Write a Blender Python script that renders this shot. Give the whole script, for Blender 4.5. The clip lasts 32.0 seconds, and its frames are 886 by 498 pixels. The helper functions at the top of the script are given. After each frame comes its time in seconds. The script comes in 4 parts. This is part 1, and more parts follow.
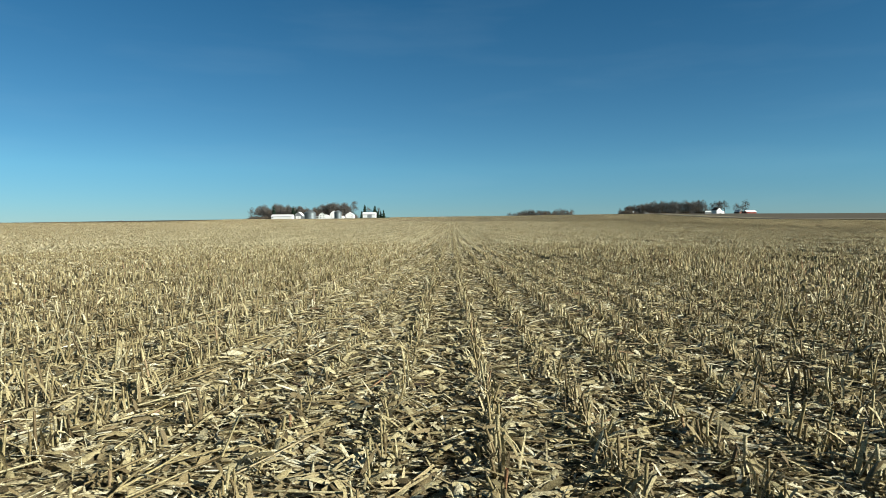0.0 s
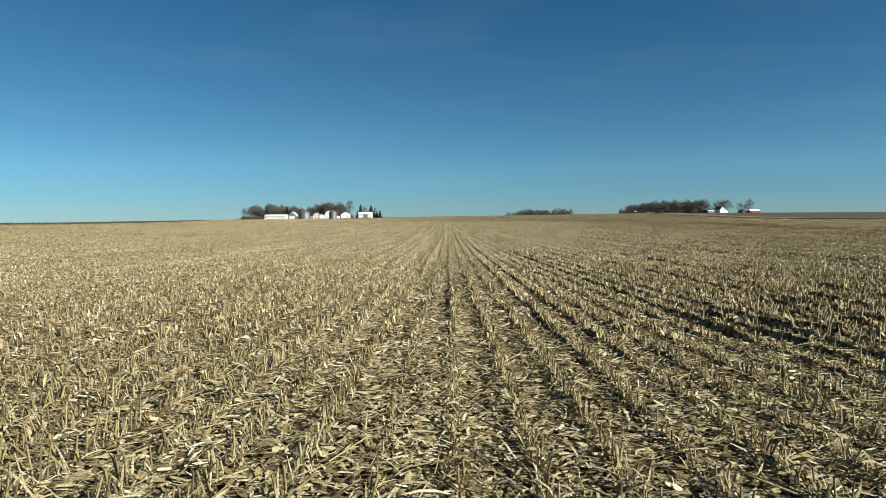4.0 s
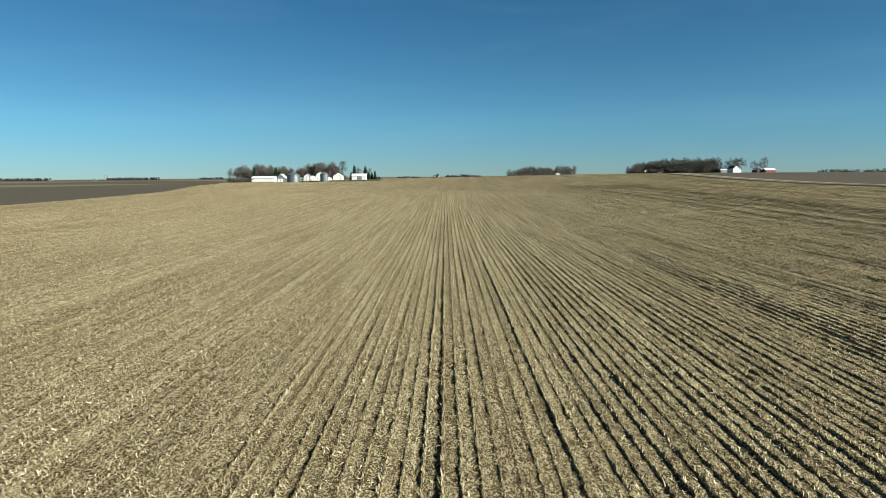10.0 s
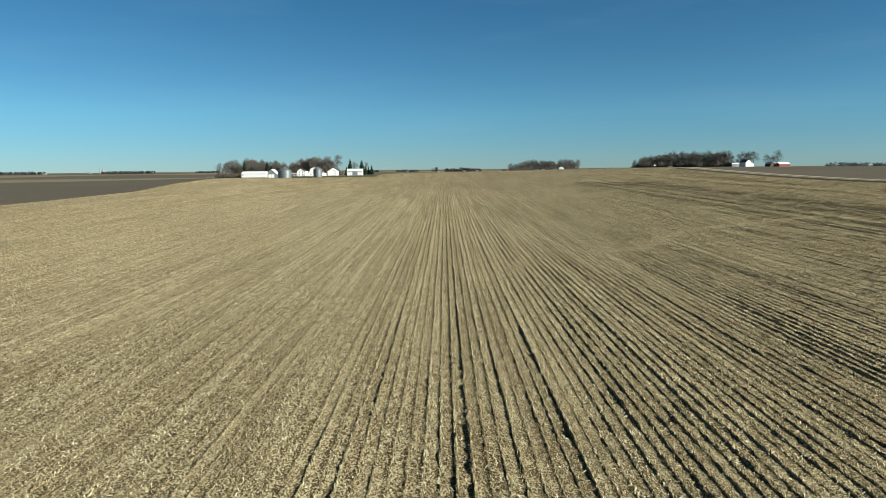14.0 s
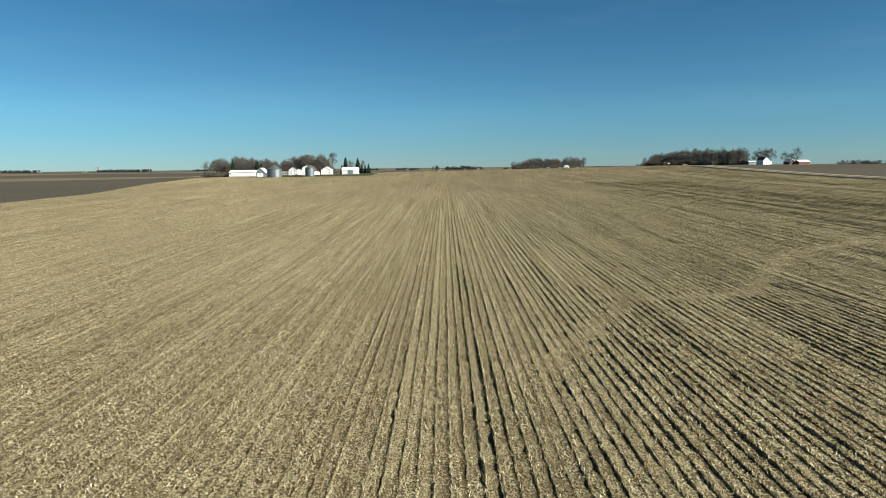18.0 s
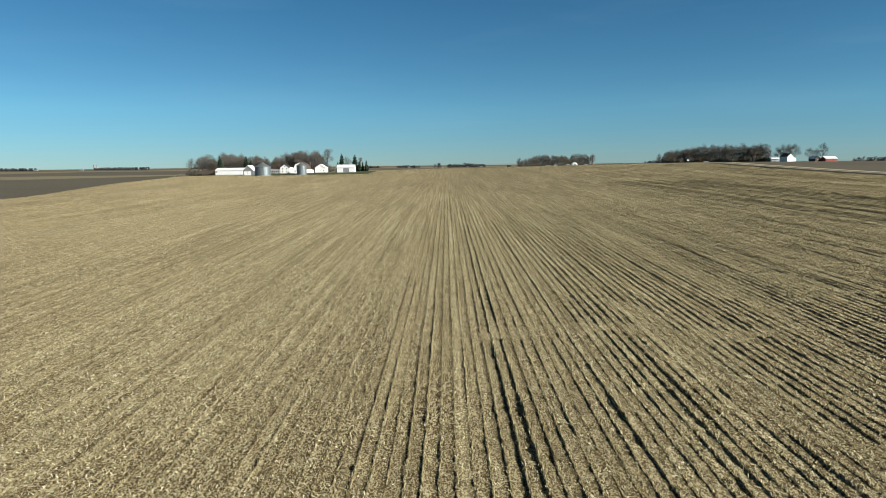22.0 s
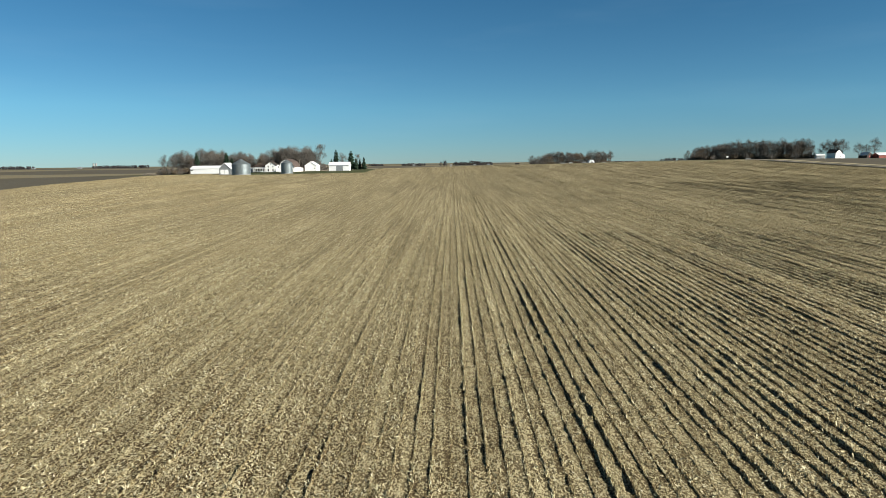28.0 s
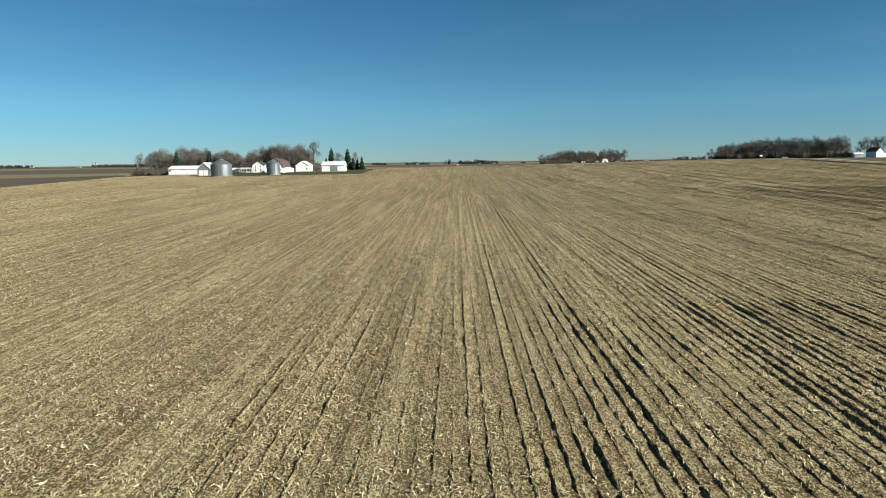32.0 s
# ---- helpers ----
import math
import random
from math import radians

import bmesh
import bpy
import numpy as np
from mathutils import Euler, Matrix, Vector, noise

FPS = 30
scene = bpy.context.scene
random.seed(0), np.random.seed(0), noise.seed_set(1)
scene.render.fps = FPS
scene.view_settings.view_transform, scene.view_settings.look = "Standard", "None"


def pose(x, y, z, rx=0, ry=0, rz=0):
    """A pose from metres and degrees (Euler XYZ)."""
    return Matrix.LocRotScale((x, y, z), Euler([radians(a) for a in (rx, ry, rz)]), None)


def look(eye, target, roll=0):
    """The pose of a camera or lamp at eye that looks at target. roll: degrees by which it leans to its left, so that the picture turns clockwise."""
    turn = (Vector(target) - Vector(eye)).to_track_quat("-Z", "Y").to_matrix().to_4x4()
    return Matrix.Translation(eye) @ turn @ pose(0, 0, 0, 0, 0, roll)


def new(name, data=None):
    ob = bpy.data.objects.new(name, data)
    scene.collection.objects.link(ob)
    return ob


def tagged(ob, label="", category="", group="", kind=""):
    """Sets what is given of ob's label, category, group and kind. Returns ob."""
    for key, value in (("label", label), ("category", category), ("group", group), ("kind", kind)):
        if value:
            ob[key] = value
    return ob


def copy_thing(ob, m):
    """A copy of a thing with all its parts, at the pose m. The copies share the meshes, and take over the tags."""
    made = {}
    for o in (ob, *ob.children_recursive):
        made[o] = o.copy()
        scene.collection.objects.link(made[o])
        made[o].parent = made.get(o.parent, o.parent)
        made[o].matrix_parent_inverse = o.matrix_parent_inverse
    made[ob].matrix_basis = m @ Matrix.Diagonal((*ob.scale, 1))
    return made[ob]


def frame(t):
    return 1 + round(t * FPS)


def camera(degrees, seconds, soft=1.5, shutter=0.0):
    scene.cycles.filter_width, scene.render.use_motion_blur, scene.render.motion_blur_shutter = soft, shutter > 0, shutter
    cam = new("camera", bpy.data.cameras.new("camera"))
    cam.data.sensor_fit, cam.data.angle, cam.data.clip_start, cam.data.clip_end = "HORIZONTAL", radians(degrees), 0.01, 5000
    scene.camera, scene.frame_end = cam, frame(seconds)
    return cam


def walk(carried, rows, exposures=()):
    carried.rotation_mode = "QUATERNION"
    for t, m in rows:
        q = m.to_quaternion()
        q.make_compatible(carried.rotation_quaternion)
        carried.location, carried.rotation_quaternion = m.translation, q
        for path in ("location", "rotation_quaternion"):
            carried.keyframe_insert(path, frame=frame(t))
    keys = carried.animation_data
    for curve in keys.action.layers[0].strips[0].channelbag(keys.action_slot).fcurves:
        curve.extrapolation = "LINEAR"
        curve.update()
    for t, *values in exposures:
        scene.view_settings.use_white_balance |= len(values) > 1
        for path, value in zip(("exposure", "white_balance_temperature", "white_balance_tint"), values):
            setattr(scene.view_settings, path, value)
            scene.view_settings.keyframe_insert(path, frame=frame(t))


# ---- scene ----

# ---------------------------------------------------------------- camera
# seconds, x, y, z, turn to the left, tilt down, lean to the right (degrees)
PATH = [
    (0, 0.00, 0.00, 1.57, -0.19, 2.31, 0.31),
    (1, -0.34, 4.31, 1.51, -0.26, 2.35, 0.37),
    (2, -0.59, 8.74, 1.51, -0.32, 2.35, 0.40),
    (3, -0.80, 13.37, 1.65, -0.39, 2.53, 0.41),
    (4, -1.06, 18.33, 2.21, -0.46, 2.37, 0.40),
    (5, -1.33, 23.70, 3.34, -0.51, 2.13, 0.42),
    (6, -1.58, 29.51, 4.85, -0.54, 2.15, 0.43),
    (7, -1.79, 35.77, 6.51, -0.57, 2.73, 0.43),
    (8, -1.97, 42.48, 8.11, -0.58, 4.01, 0.46),
    (9, -2.14, 49.63, 9.57, -0.61, 5.33, 0.46),
    (10, -2.37, 57.17, 10.83, -0.65, 6.46, 0.49),
    (11, -2.64, 65.01, 11.88, -0.68, 7.08, 0.48),
    (12, -2.88, 73.03, 12.66, -0.69, 7.02, 0.51),
    (13, -3.08, 81.09, 12.99, -0.70, 7.09, 0.53),
    (14, -3.26, 89.49, 13.06, -0.73, 7.10, 0.56),
    (15, -3.44, 98.48, 13.10, -0.76, 7.16, 0.57),
    (16, -3.62, 108.02, 13.12, -0.76, 7.21, 0.57),
    (17, -3.78, 118.04, 13.15, -0.75, 7.26, 0.57),
    (18, -3.87, 128.48, 13.16, -0.71, 7.26, 0.59),
    (19, -4.00, 139.20, 13.16, -0.68, 7.33, 0.59),
    (20, -4.20, 149.97, 13.11, -0.66, 7.39, 0.62),
    (21, -4.53, 160.72, 13.03, -0.61, 7.41, 0.63),
    (22, -4.86, 171.51, 12.96, -0.55, 7.47, 0.65),
    (23, -5.17, 182.43, 12.95, -0.48, 7.49, 0.65),
    (24, -5.50, 193.63, 12.93, -0.42, 7.54, 0.67),
    (25, -5.72, 205.09, 12.79, -0.36, 7.56, 0.69),
    (26, -5.87, 216.64, 12.62, -0.28, 7.59, 0.67),
    (27, -6.02, 228.29, 12.46, -0.18, 7.62, 0.67),
    (28, -6.27, 240.06, 12.36, -0.08, 7.64, 0.68),
    (29, -6.62, 251.96, 12.38, 0.03, 7.65, 0.67),
    (30, -6.96, 263.93, 12.51, 0.11, 7.70, 0.68),
    (31, -7.33, 275.88, 12.68, 0.18, 7.68, 0.68),
    (32, -7.72, 287.69, 12.87, 0.27, 7.75, 0.68),
]
cam = camera(68.3, 32.0, soft=0.8)
walk(cam, [(t, pose(x, y, z, 90 - tilt, 0, turn) @ pose(0, 0, 0, 0, 0, -lean)) for t, x, y, z, turn, tilt, lean in PATH],
     exposures=[(0.0, 1.08, 6140, 4), (2.5, 1.08, 6130, 4), (4.0, 1.02, 6330, 7), (7.0, 1.05, 6240, 5), (10.0, 1.08, 6180, 5),
                (20.0, 1.09, 6230, 6), (32.0, 1.09, 6290, 7)])

# ---------------------------------------------------------------- daylight
SUN_UP, SUN_TURN = radians(26.5), radians(117)
world = bpy.data.worlds.new("sky")
scene.world = world
world.use_nodes = True
wn, wl = world.node_tree.nodes, world.node_tree.links
sky = wn.new("ShaderNodeTexSky")
sky.sky_type, sky.sun_disc = "NISHITA", False
sky.sun_elevation, sky.sun_rotation = SUN_UP, SUN_TURN
sky.altitude, sky.air_density, sky.dust_density, sky.ozone_density = 900, 0.7, 0.0, 5.0
wn["Background"].inputs["Strength"].default_value = 0.050
tone = wn.new("ShaderNodeMix")   # the clear, slightly green-blue air of the day, greyer low down
tone.data_type, tone.blend_type = "RGBA", "MULTIPLY"
tone.inputs[0].default_value = 1.0
aim, rise, air = wn.new("ShaderNodeTexCoord"), wn.new("ShaderNodeSeparateXYZ"), wn.new("ShaderNodeValToRGB")
wl.new(aim.outputs["Generated"], rise.inputs[0])
wl.new(rise.outputs[2], air.inputs["Fac"])
air.color_ramp.elements.new(0.08)
air.color_ramp.elements.new(0.36)
# the top stop dims and warms the unseen upper sky to cut blue fill
for step, (spot, shade) in zip(air.color_ramp.elements, ((0.0, (0.53, 0.62, 0.61)), (0.08, (0.64, 0.875, 0.765)), (0.37, (0.37, 0.80, 0.79)), (0.6, (0.46, 0.38, 0.26)))):
    step.position, step.color = spot, (*shade, 1)
wl.new(air.outputs["Color"], tone.inputs[7])
wl.new(sky.outputs[0], tone.inputs[6])
# thin streaks of high cloud
way, wisp, veil, haze = wn.new("ShaderNodeTexCoord"), wn.new("ShaderNodeTexNoise"), wn.new("ShaderNodeValToRGB"), wn.new("ShaderNodeMix")
lie = wn.new("ShaderNodeMapping")
lie.inputs["Scale"].default_value = (2.2, 2.2, 14)
wisp.inputs["Scale"].default_value, wisp.inputs["Detail"].default_value = 1.6, 5
veil.color_ramp.elements[0].position, veil.color_ramp.elements[1].position = 0.52, 0.8
veil.color_ramp.elements[1].color = (0.035, 0.035, 0.035, 1)
haze.data_type = "RGBA"
haze.inputs[7].default_value = (6.0, 7.6, 8.4, 1)
wl.new(way.outputs["Generated"], lie.inputs["Vector"])
wl.new(lie.outputs[0], wisp.inputs["Vector"])
wl.new(wisp.outputs["Fac"], veil.inputs["Fac"])
wl.new(veil.outputs["Color"], haze.inputs[0])
wl.new(tone.outputs[2], haze.inputs[6])
wl.new(haze.outputs[2], wn["Background"].inputs["Color"])

sun = new("sun", bpy.data.lights.new("sun", "SUN"))
sun.data.energy, sun.data.angle, sun.data.color = 5.0, radians(0.53), (1.0, 0.93, 0.82)
TO_SUN = Vector((math.sin(SUN_TURN) * math.cos(SUN_UP), math.cos(SUN_TURN) * math.cos(SUN_UP), math.sin(SUN_UP)))
sun.matrix_world = look(TO_SUN * 50, (0, 0, 0))
ROW = 0.762                     # 30 inch maize rows
SKEW, ROW_AT = 0.0165, -0.29    # the rows run a little to the right of the y axis


def to_row(X, Y):
    """Distance to the right in the rows' own frame, and back."""
    return X - ROW_AT - SKEW * (np.maximum(Y, -10) - 13)


def from_row(U, Y):
    return U + ROW_AT + SKEW * (np.maximum(Y, -10) - 13)


# ---------------------------------------------------------------- materials
def material(name, rough=0.8, metal=0.0):
    m = bpy.data.materials.new(name)
    m.use_nodes = True
    b = m.node_tree.nodes["Principled BSDF"]
    b.inputs["Roughness"].default_value, b.inputs["Metallic"].default_value = rough, metal
    return m, m.node_tree.nodes, m.node_tree.links, b


def noise_node(n, l, vec, scale, detail=4, rough=0.6):
    t = n.new("ShaderNodeTexNoise")
    t.inputs["Scale"].default_value, t.inputs["Detail"].default_value, t.inputs["Roughness"].default_value = scale, detail, rough
    if vec:
        l.new(vec, t.inputs["Vector"])
    return t.outputs["Fac"]


def ramp(n, l, fac, stops):
    r = n.new("ShaderNodeValToRGB")
    while len(r.color_ramp.elements) < len(stops):
        r.color_ramp.elements.new(0.5)
    for e, (p, c) in zip(r.color_ramp.elements, stops):
        e.position, e.color = p, (*c, 1) if len(c) == 3 else c
    l.new(fac, r.inputs["Fac"])
    return r.outputs["Color"]


def mix(n, l, fac, a, b, kind="MIX"):
    m = n.new("ShaderNodeMix")
    m.data_type, m.blend_type = "RGBA", kind
    for socket, v in ((m.inputs[0], fac), (m.inputs[6], a), (m.inputs[7], b)):
        if isinstance(v, (int, float)):
            socket.default_value = v
        elif isinstance(v, tuple):
            socket.default_value = (*v, 1)
        else:
            l.new(v, socket)
    return m.outputs[2]


def calc(n, l, op, a, b=0.0):
    m = n.new("ShaderNodeMath")
    m.operation = op
    for socket, v in ((m.inputs[0], a), (m.inputs[1], b)):
        if isinstance(v, (int, float)):
            socket.default_value = v
        else:
            l.new(v, socket)
    return m.outputs[0]


def bump(n, l, b, height, strength, distance):
    k = n.new("ShaderNodeBump")
    k.inputs["Strength"].default_value, k.inputs["Distance"].default_value = strength, distance
    l.new(height, k.inputs["Height"])
    l.new(k.outputs[0], b.inputs["Normal"])


def coords(n, l, scale=(1, 1, 1), turn=0.0):
    c, m = n.new("ShaderNodeTexCoord"), n.new("ShaderNodeMapping")
    m.inputs["Scale"].default_value = scale
    m.inputs["Rotation"].default_value[2] = turn
    l.new(c.outputs["Object"], m.inputs["Vector"])
    return m.outputs[0]


def row_coords(n, l, scale=(1, 1, 1)):
    """Coordinates that follow the maize rows."""
    c, s, k, m = n.new("ShaderNodeTexCoord"), n.new("ShaderNodeSeparateXYZ"), n.new("ShaderNodeCombineXYZ"), n.new("ShaderNodeMapping")
    m.inputs["Scale"].default_value = scale
    l.new(c.outputs["Object"], s.inputs[0])
    l.new(calc(n, l, "SUBTRACT", s.outputs[0], calc(n, l, "ADD", calc(n, l, "MULTIPLY", s.outputs[1], SKEW), ROW_AT - 13 * SKEW)), k.inputs[0])
    l.new(s.outputs[1], k.inputs[1])
    l.new(s.outputs[2], k.inputs[2])
    l.new(k.outputs[0], m.inputs["Vector"])
    return m.outputs[0]


def island(n):
    return n.new("ShaderNodeNewGeometry").outputs["Random Per Island"]


def mottled(name, dark, light, scale=2.0, rough=0.85, metal=0.0, fine=40.0, relief=0.0, per_island=0.0):
    """A plain surface with stains at one scale, grain at another, and some change from piece to piece."""
    m, n, l, b = material(name, rough, metal)
    v = coords(n, l)
    c = mix(n, l, noise_node(n, l, v, scale), dark, light)
    g = noise_node(n, l, v, fine, 3)
    c = mix(n, l, 0.35, c, ramp(n, l, g, [(0.3, tuple(x * 0.6 for x in dark)), (0.7, tuple(min(1, x * 1.1) for x in light))]))
    if per_island:
        f = island(n)
        c = mix(n, l, per_island, c, ramp(n, l, f, [(0, tuple(x * 0.7 for x in dark)), (1, light)]))
    if rough >= 0.9:
        b.inputs["Specular IOR Level"].default_value = 0.1
    l.new(c, b.inputs["Base Color"])
    if relief:
        bump(n, l, b, g, 0.5, relief)
    return m


def straw(name, stops, rough=0.6, strips=False):
    """Dry maize: each stalk or leaf has its own shade, with streaks along it."""
    m, n, l, b = material(name, rough)
    v = coords(n, l)
    c = ramp(n, l, island(n), [(p, (r * 0.985, g, b_ * 1.02)) for p, (r, g, b_) in stops])
    g = noise_node(n, l, v, 60, 4, 0.75)
    c = mix(n, l, ramp(n, l, g, [(0.44, (0, 0, 0)), (0.62, (0.72, 0.72, 0.72))]), c, (0.082, 0.060, 0.033))
    pale = noise_node(n, l, coords(n, l, (1, 1, 1), 0.8), 170, 2)
    c = mix(n, l, ramp(n, l, pale, [(0.55, (0, 0, 0)), (0.75, (0.4, 0.4, 0.4))]), c, (0.62, 0.57, 0.41))
    w = noise_node(n, l, v, 0.35, 3)
    c = mix(n, l, calc(n, l, "MULTIPLY", w, 0.35), c, (0.190, 0.164, 0.0835))
    if strips:   # the litter weathered unlike from strip to strip
        lines = noise_node(n, l, row_coords(n, l, (1.31, 0.02, 0.5)), 1.0, 2, 0.5)
        c = mix(n, l, ramp(n, l, lines, [(0.41, (0.32, 0.32, 0.32)), (0.52, (0, 0, 0))]), c, (0.135, 0.102, 0.054))
        c = mix(n, l, ramp(n, l, lines, [(0.53, (0, 0, 0)), (0.64, (0.17, 0.17, 0.17))]), c, (0.72, 0.66, 0.45))
    bump(n, l, b, g, 0.6, 0.012)
    l.new(c, b.inputs["Base Color"])
    b.inputs["Specular IOR Level"].default_value = 0.12
    return m


M = {}
M["stalk"] = straw("dry_stalk", [(0.0, (0.0936, 0.0603, 0.0295)), (0.3, (0.235, 0.177, 0.08)), (0.65, (0.367, 0.306, 0.147)), (0.95, (0.515, 0.458, 0.269)), (1.0, (0.258, 0.105, 0.0507))])
M["chaff"] = straw("bleached_leaf", [(0.0, (0.075, 0.0504, 0.0258)), (0.18, (0.25, 0.189, 0.0946)), (0.5, (0.467, 0.395, 0.216)), (0.8, (0.633, 0.571, 0.371)), (1.0, (0.715, 0.672, 0.5))], 0.5)
M["litter"] = straw("sun_bleached_litter", [(0.0, (0.10, 0.068, 0.034)), (0.25, (0.27, 0.205, 0.10)), (0.5, (0.50, 0.43, 0.235)), (0.8, (0.70, 0.635, 0.41)), (1.0, (0.80, 0.75, 0.55))], 0.5, True)
M["leaf"] = straw("dry_leaf", [(0.0, (0.0641, 0.0426, 0.0217)), (0.25, (0.193, 0.143, 0.0669)), (0.55, (0.37, 0.306, 0.15)), (0.85, (0.53, 0.467, 0.267)), (1.0, (0.641, 0.597, 0.418))], 0.55)


def field_material(name, row_dark, row_light, soil, relief=0.06, strip=0.0):
    """Maize stubble: chopped residue over soil, banded by the rows and by the passes of the combine."""
    m, n, l, b = material(name, 0.9)
    b.inputs["Specular IOR Level"].default_value = 0.1
    chop = noise_node(n, l, coords(n, l, (10.5, 6.5, 7), 0.25), 1.0, 2, 0.5)
    chop2 = noise_node(n, l, coords(n, l, (19, 11, 14), -0.7), 1.0, 2, 0.6)
    f = calc(n, l, "ADD", calc(n, l, "MULTIPLY", chop, 0.55), calc(n, l, "MULTIPLY", chop2, 0.45))
    clump = noise_node(n, l, coords(n, l, (2.4, 0.9, 1.5), 0.1), 1.0, 3, 0.6)
    f = calc(n, l, "ADD", f, calc(n, l, "MULTIPLY", calc(n, l, "SUBTRACT", clump, 0.5), 0.22))
    if strip:   # bare earth with row shade painted in, left of each row; litter between
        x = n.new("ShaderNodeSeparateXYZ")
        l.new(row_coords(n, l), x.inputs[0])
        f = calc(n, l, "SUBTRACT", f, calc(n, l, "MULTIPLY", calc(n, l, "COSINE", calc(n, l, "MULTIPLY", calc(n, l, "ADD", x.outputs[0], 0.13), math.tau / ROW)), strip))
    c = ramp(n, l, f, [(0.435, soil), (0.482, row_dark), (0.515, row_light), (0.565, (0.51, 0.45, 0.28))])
    broad = noise_node(n, l, row_coords(n, l, (0.10, 0.012, 0.1)), 1.0, 4, 0.6)
    c = mix(n, l, ramp(n, l, broad, [(0.35, (0, 0, 0)), (0.7, (0.45, 0.45, 0.45))]), c, tuple(x * 0.8 for x in row_dark))
    lines = noise_node(n, l, row_coords(n, l, (1.31, 0.03, 0.5)), 1.0, 2, 0.5)
    c = mix(n, l, ramp(n, l, lines, [(0.42, (0.30, 0.30, 0.30)), (0.54, (0, 0, 0))]), c, tuple(x * 0.62 for x in row_dark))
    c = mix(n, l, ramp(n, l, lines, [(0.53, (0, 0, 0)), (0.66, (0.24, 0.24, 0.24))]), c, (0.40, 0.345, 0.20))
    swath = noise_node(n, l, coords(n, l, (0.017, 0.012, 0.01)), 1.0, 5, 0.6)
    c = mix(n, l, ramp(n, l, swath, [(0.4, (0, 0, 0)), (0.68, (0.266, 0.266, 0.266))]), c, (0.254, 0.214, 0.116))
    l.new(c, b.inputs["Base Color"])
    bump(n, l, b, f, 0.9, relief)
    return m


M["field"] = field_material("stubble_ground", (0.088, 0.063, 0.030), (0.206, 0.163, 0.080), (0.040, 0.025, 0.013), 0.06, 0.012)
M["ridge"] = field_material("stubble_row_mass", (0.203, 0.148, 0.0707), (0.374, 0.298, 0.15), (0.0545, 0.0382, 0.0237), 0.25)
M["tan_field"] = mottled("pale_stubble", (0.125, 0.106, 0.066), (0.195, 0.166, 0.102), 0.02, 0.95, fine=1.5)
M["ploughed"] = mottled("ploughed_soil", (0.058, 0.050, 0.036), (0.112, 0.098, 0.070), 0.012, 0.95, fine=0.6)
M["grass"] = mottled("yard_grass", (0.020, 0.038, 0.011), (0.082, 0.080, 0.036), 0.07, 0.95, fine=1.2)
M["gravel"] = mottled("gravel", (0.274, 0.236, 0.186), (0.357, 0.312, 0.251), 0.15, 0.95, fine=8)
M["dry_grass"] = mottled("pale_dry_grass", (0.213, 0.181, 0.109), (0.276, 0.239, 0.153), 0.3, 0.95, fine=3)
M["verge"] = mottled("shade_dark_grass", (0.0342, 0.0289, 0.0152), (0.0912, 0.076, 0.038), 0.4, 0.95, fine=4)
M["white_metal"] = mottled("white_sheet_metal", (0.704, 0.704, 0.704), (0.774, 0.774, 0.766), 0.6, 0.45, fine=3)
M["white_paint"] = mottled("white_board_paint", (0.686, 0.686, 0.669), (0.774, 0.766, 0.748), 0.8, 0.6, fine=6)
M["white_roof"] = mottled("pale_roof_metal", (0.651, 0.651, 0.651), (0.748, 0.748, 0.739), 0.5, 0.4, fine=3)
M["zinc"] = mottled("galvanised_steel", (0.140, 0.166, 0.173), (0.210, 0.242, 0.25), 0.9, 0.5, 0.6, fine=5)
M["grey_wall"] = mottled("weathered_grey_metal", (0.150, 0.166, 0.172), (0.205, 0.216, 0.222), 0.6, 0.55, fine=5)
M["shingle"] = mottled("dark_shingle", (0.0342, 0.0304, 0.0289), (0.076, 0.0646, 0.057), 0.8, 0.9, fine=5)
M["brown_shingle"] = mottled("brown_shingle", (0.057, 0.0418, 0.0365), (0.114, 0.0874, 0.076), 0.8, 0.9, fine=5)
M["red"] = mottled("red_board_paint", (0.219, 0.0456, 0.0304), (0.292, 0.0669, 0.0456), 0.7, 0.75, fine=5)
M["trim"] = mottled("dark_trim", (0.0456, 0.0456, 0.0494), (0.0912, 0.0912, 0.0912), 1.0, 0.6, fine=6)
M["concrete"] = mottled("concrete", (0.233, 0.226, 0.214), (0.303, 0.297, 0.277), 1.0, 0.9, fine=8)
M["bark"] = mottled("grey_bark", (0.0549, 0.0439, 0.0355), (0.123, 0.103, 0.0874), 1.5, 0.95, fine=9, relief=0.02)
M["twig"] = mottled("bare_twigs", (0.070, 0.064, 0.056), (0.152, 0.139, 0.122), 0.05, 0.95, fine=3, per_island=0.4)
M["russet"] = mottled("russet_twigs", (0.084, 0.065, 0.045), (0.158, 0.122, 0.086), 0.05, 0.95, fine=3, per_island=0.4)
M["needle"] = mottled("spruce_needles", (0.00912, 0.0198, 0.0122), (0.0266, 0.0456, 0.0266), 0.6, 0.9, fine=4, per_island=0.4)
M["far_wood"] = mottled("far_bare_wood", (0.030, 0.030, 0.033), (0.062, 0.058, 0.058), 0.03, 0.95, fine=0.3, per_island=0.3)
M["clod"] = mottled("damp_soil", (0.030, 0.021, 0.015), (0.066, 0.047, 0.034), 9.0, 0.95, fine=45, relief=0.01)
M["cob"] = mottled("bare_cob", (0.17, 0.11, 0.068), (0.29, 0.20, 0.13), 20.0, 0.9, fine=150, relief=0.003)
M["glass"], _n, _l, _b = material("window_glass", 0.08)
_b.inputs["Base Color"].default_value = (0.02, 0.025, 0.03, 1)
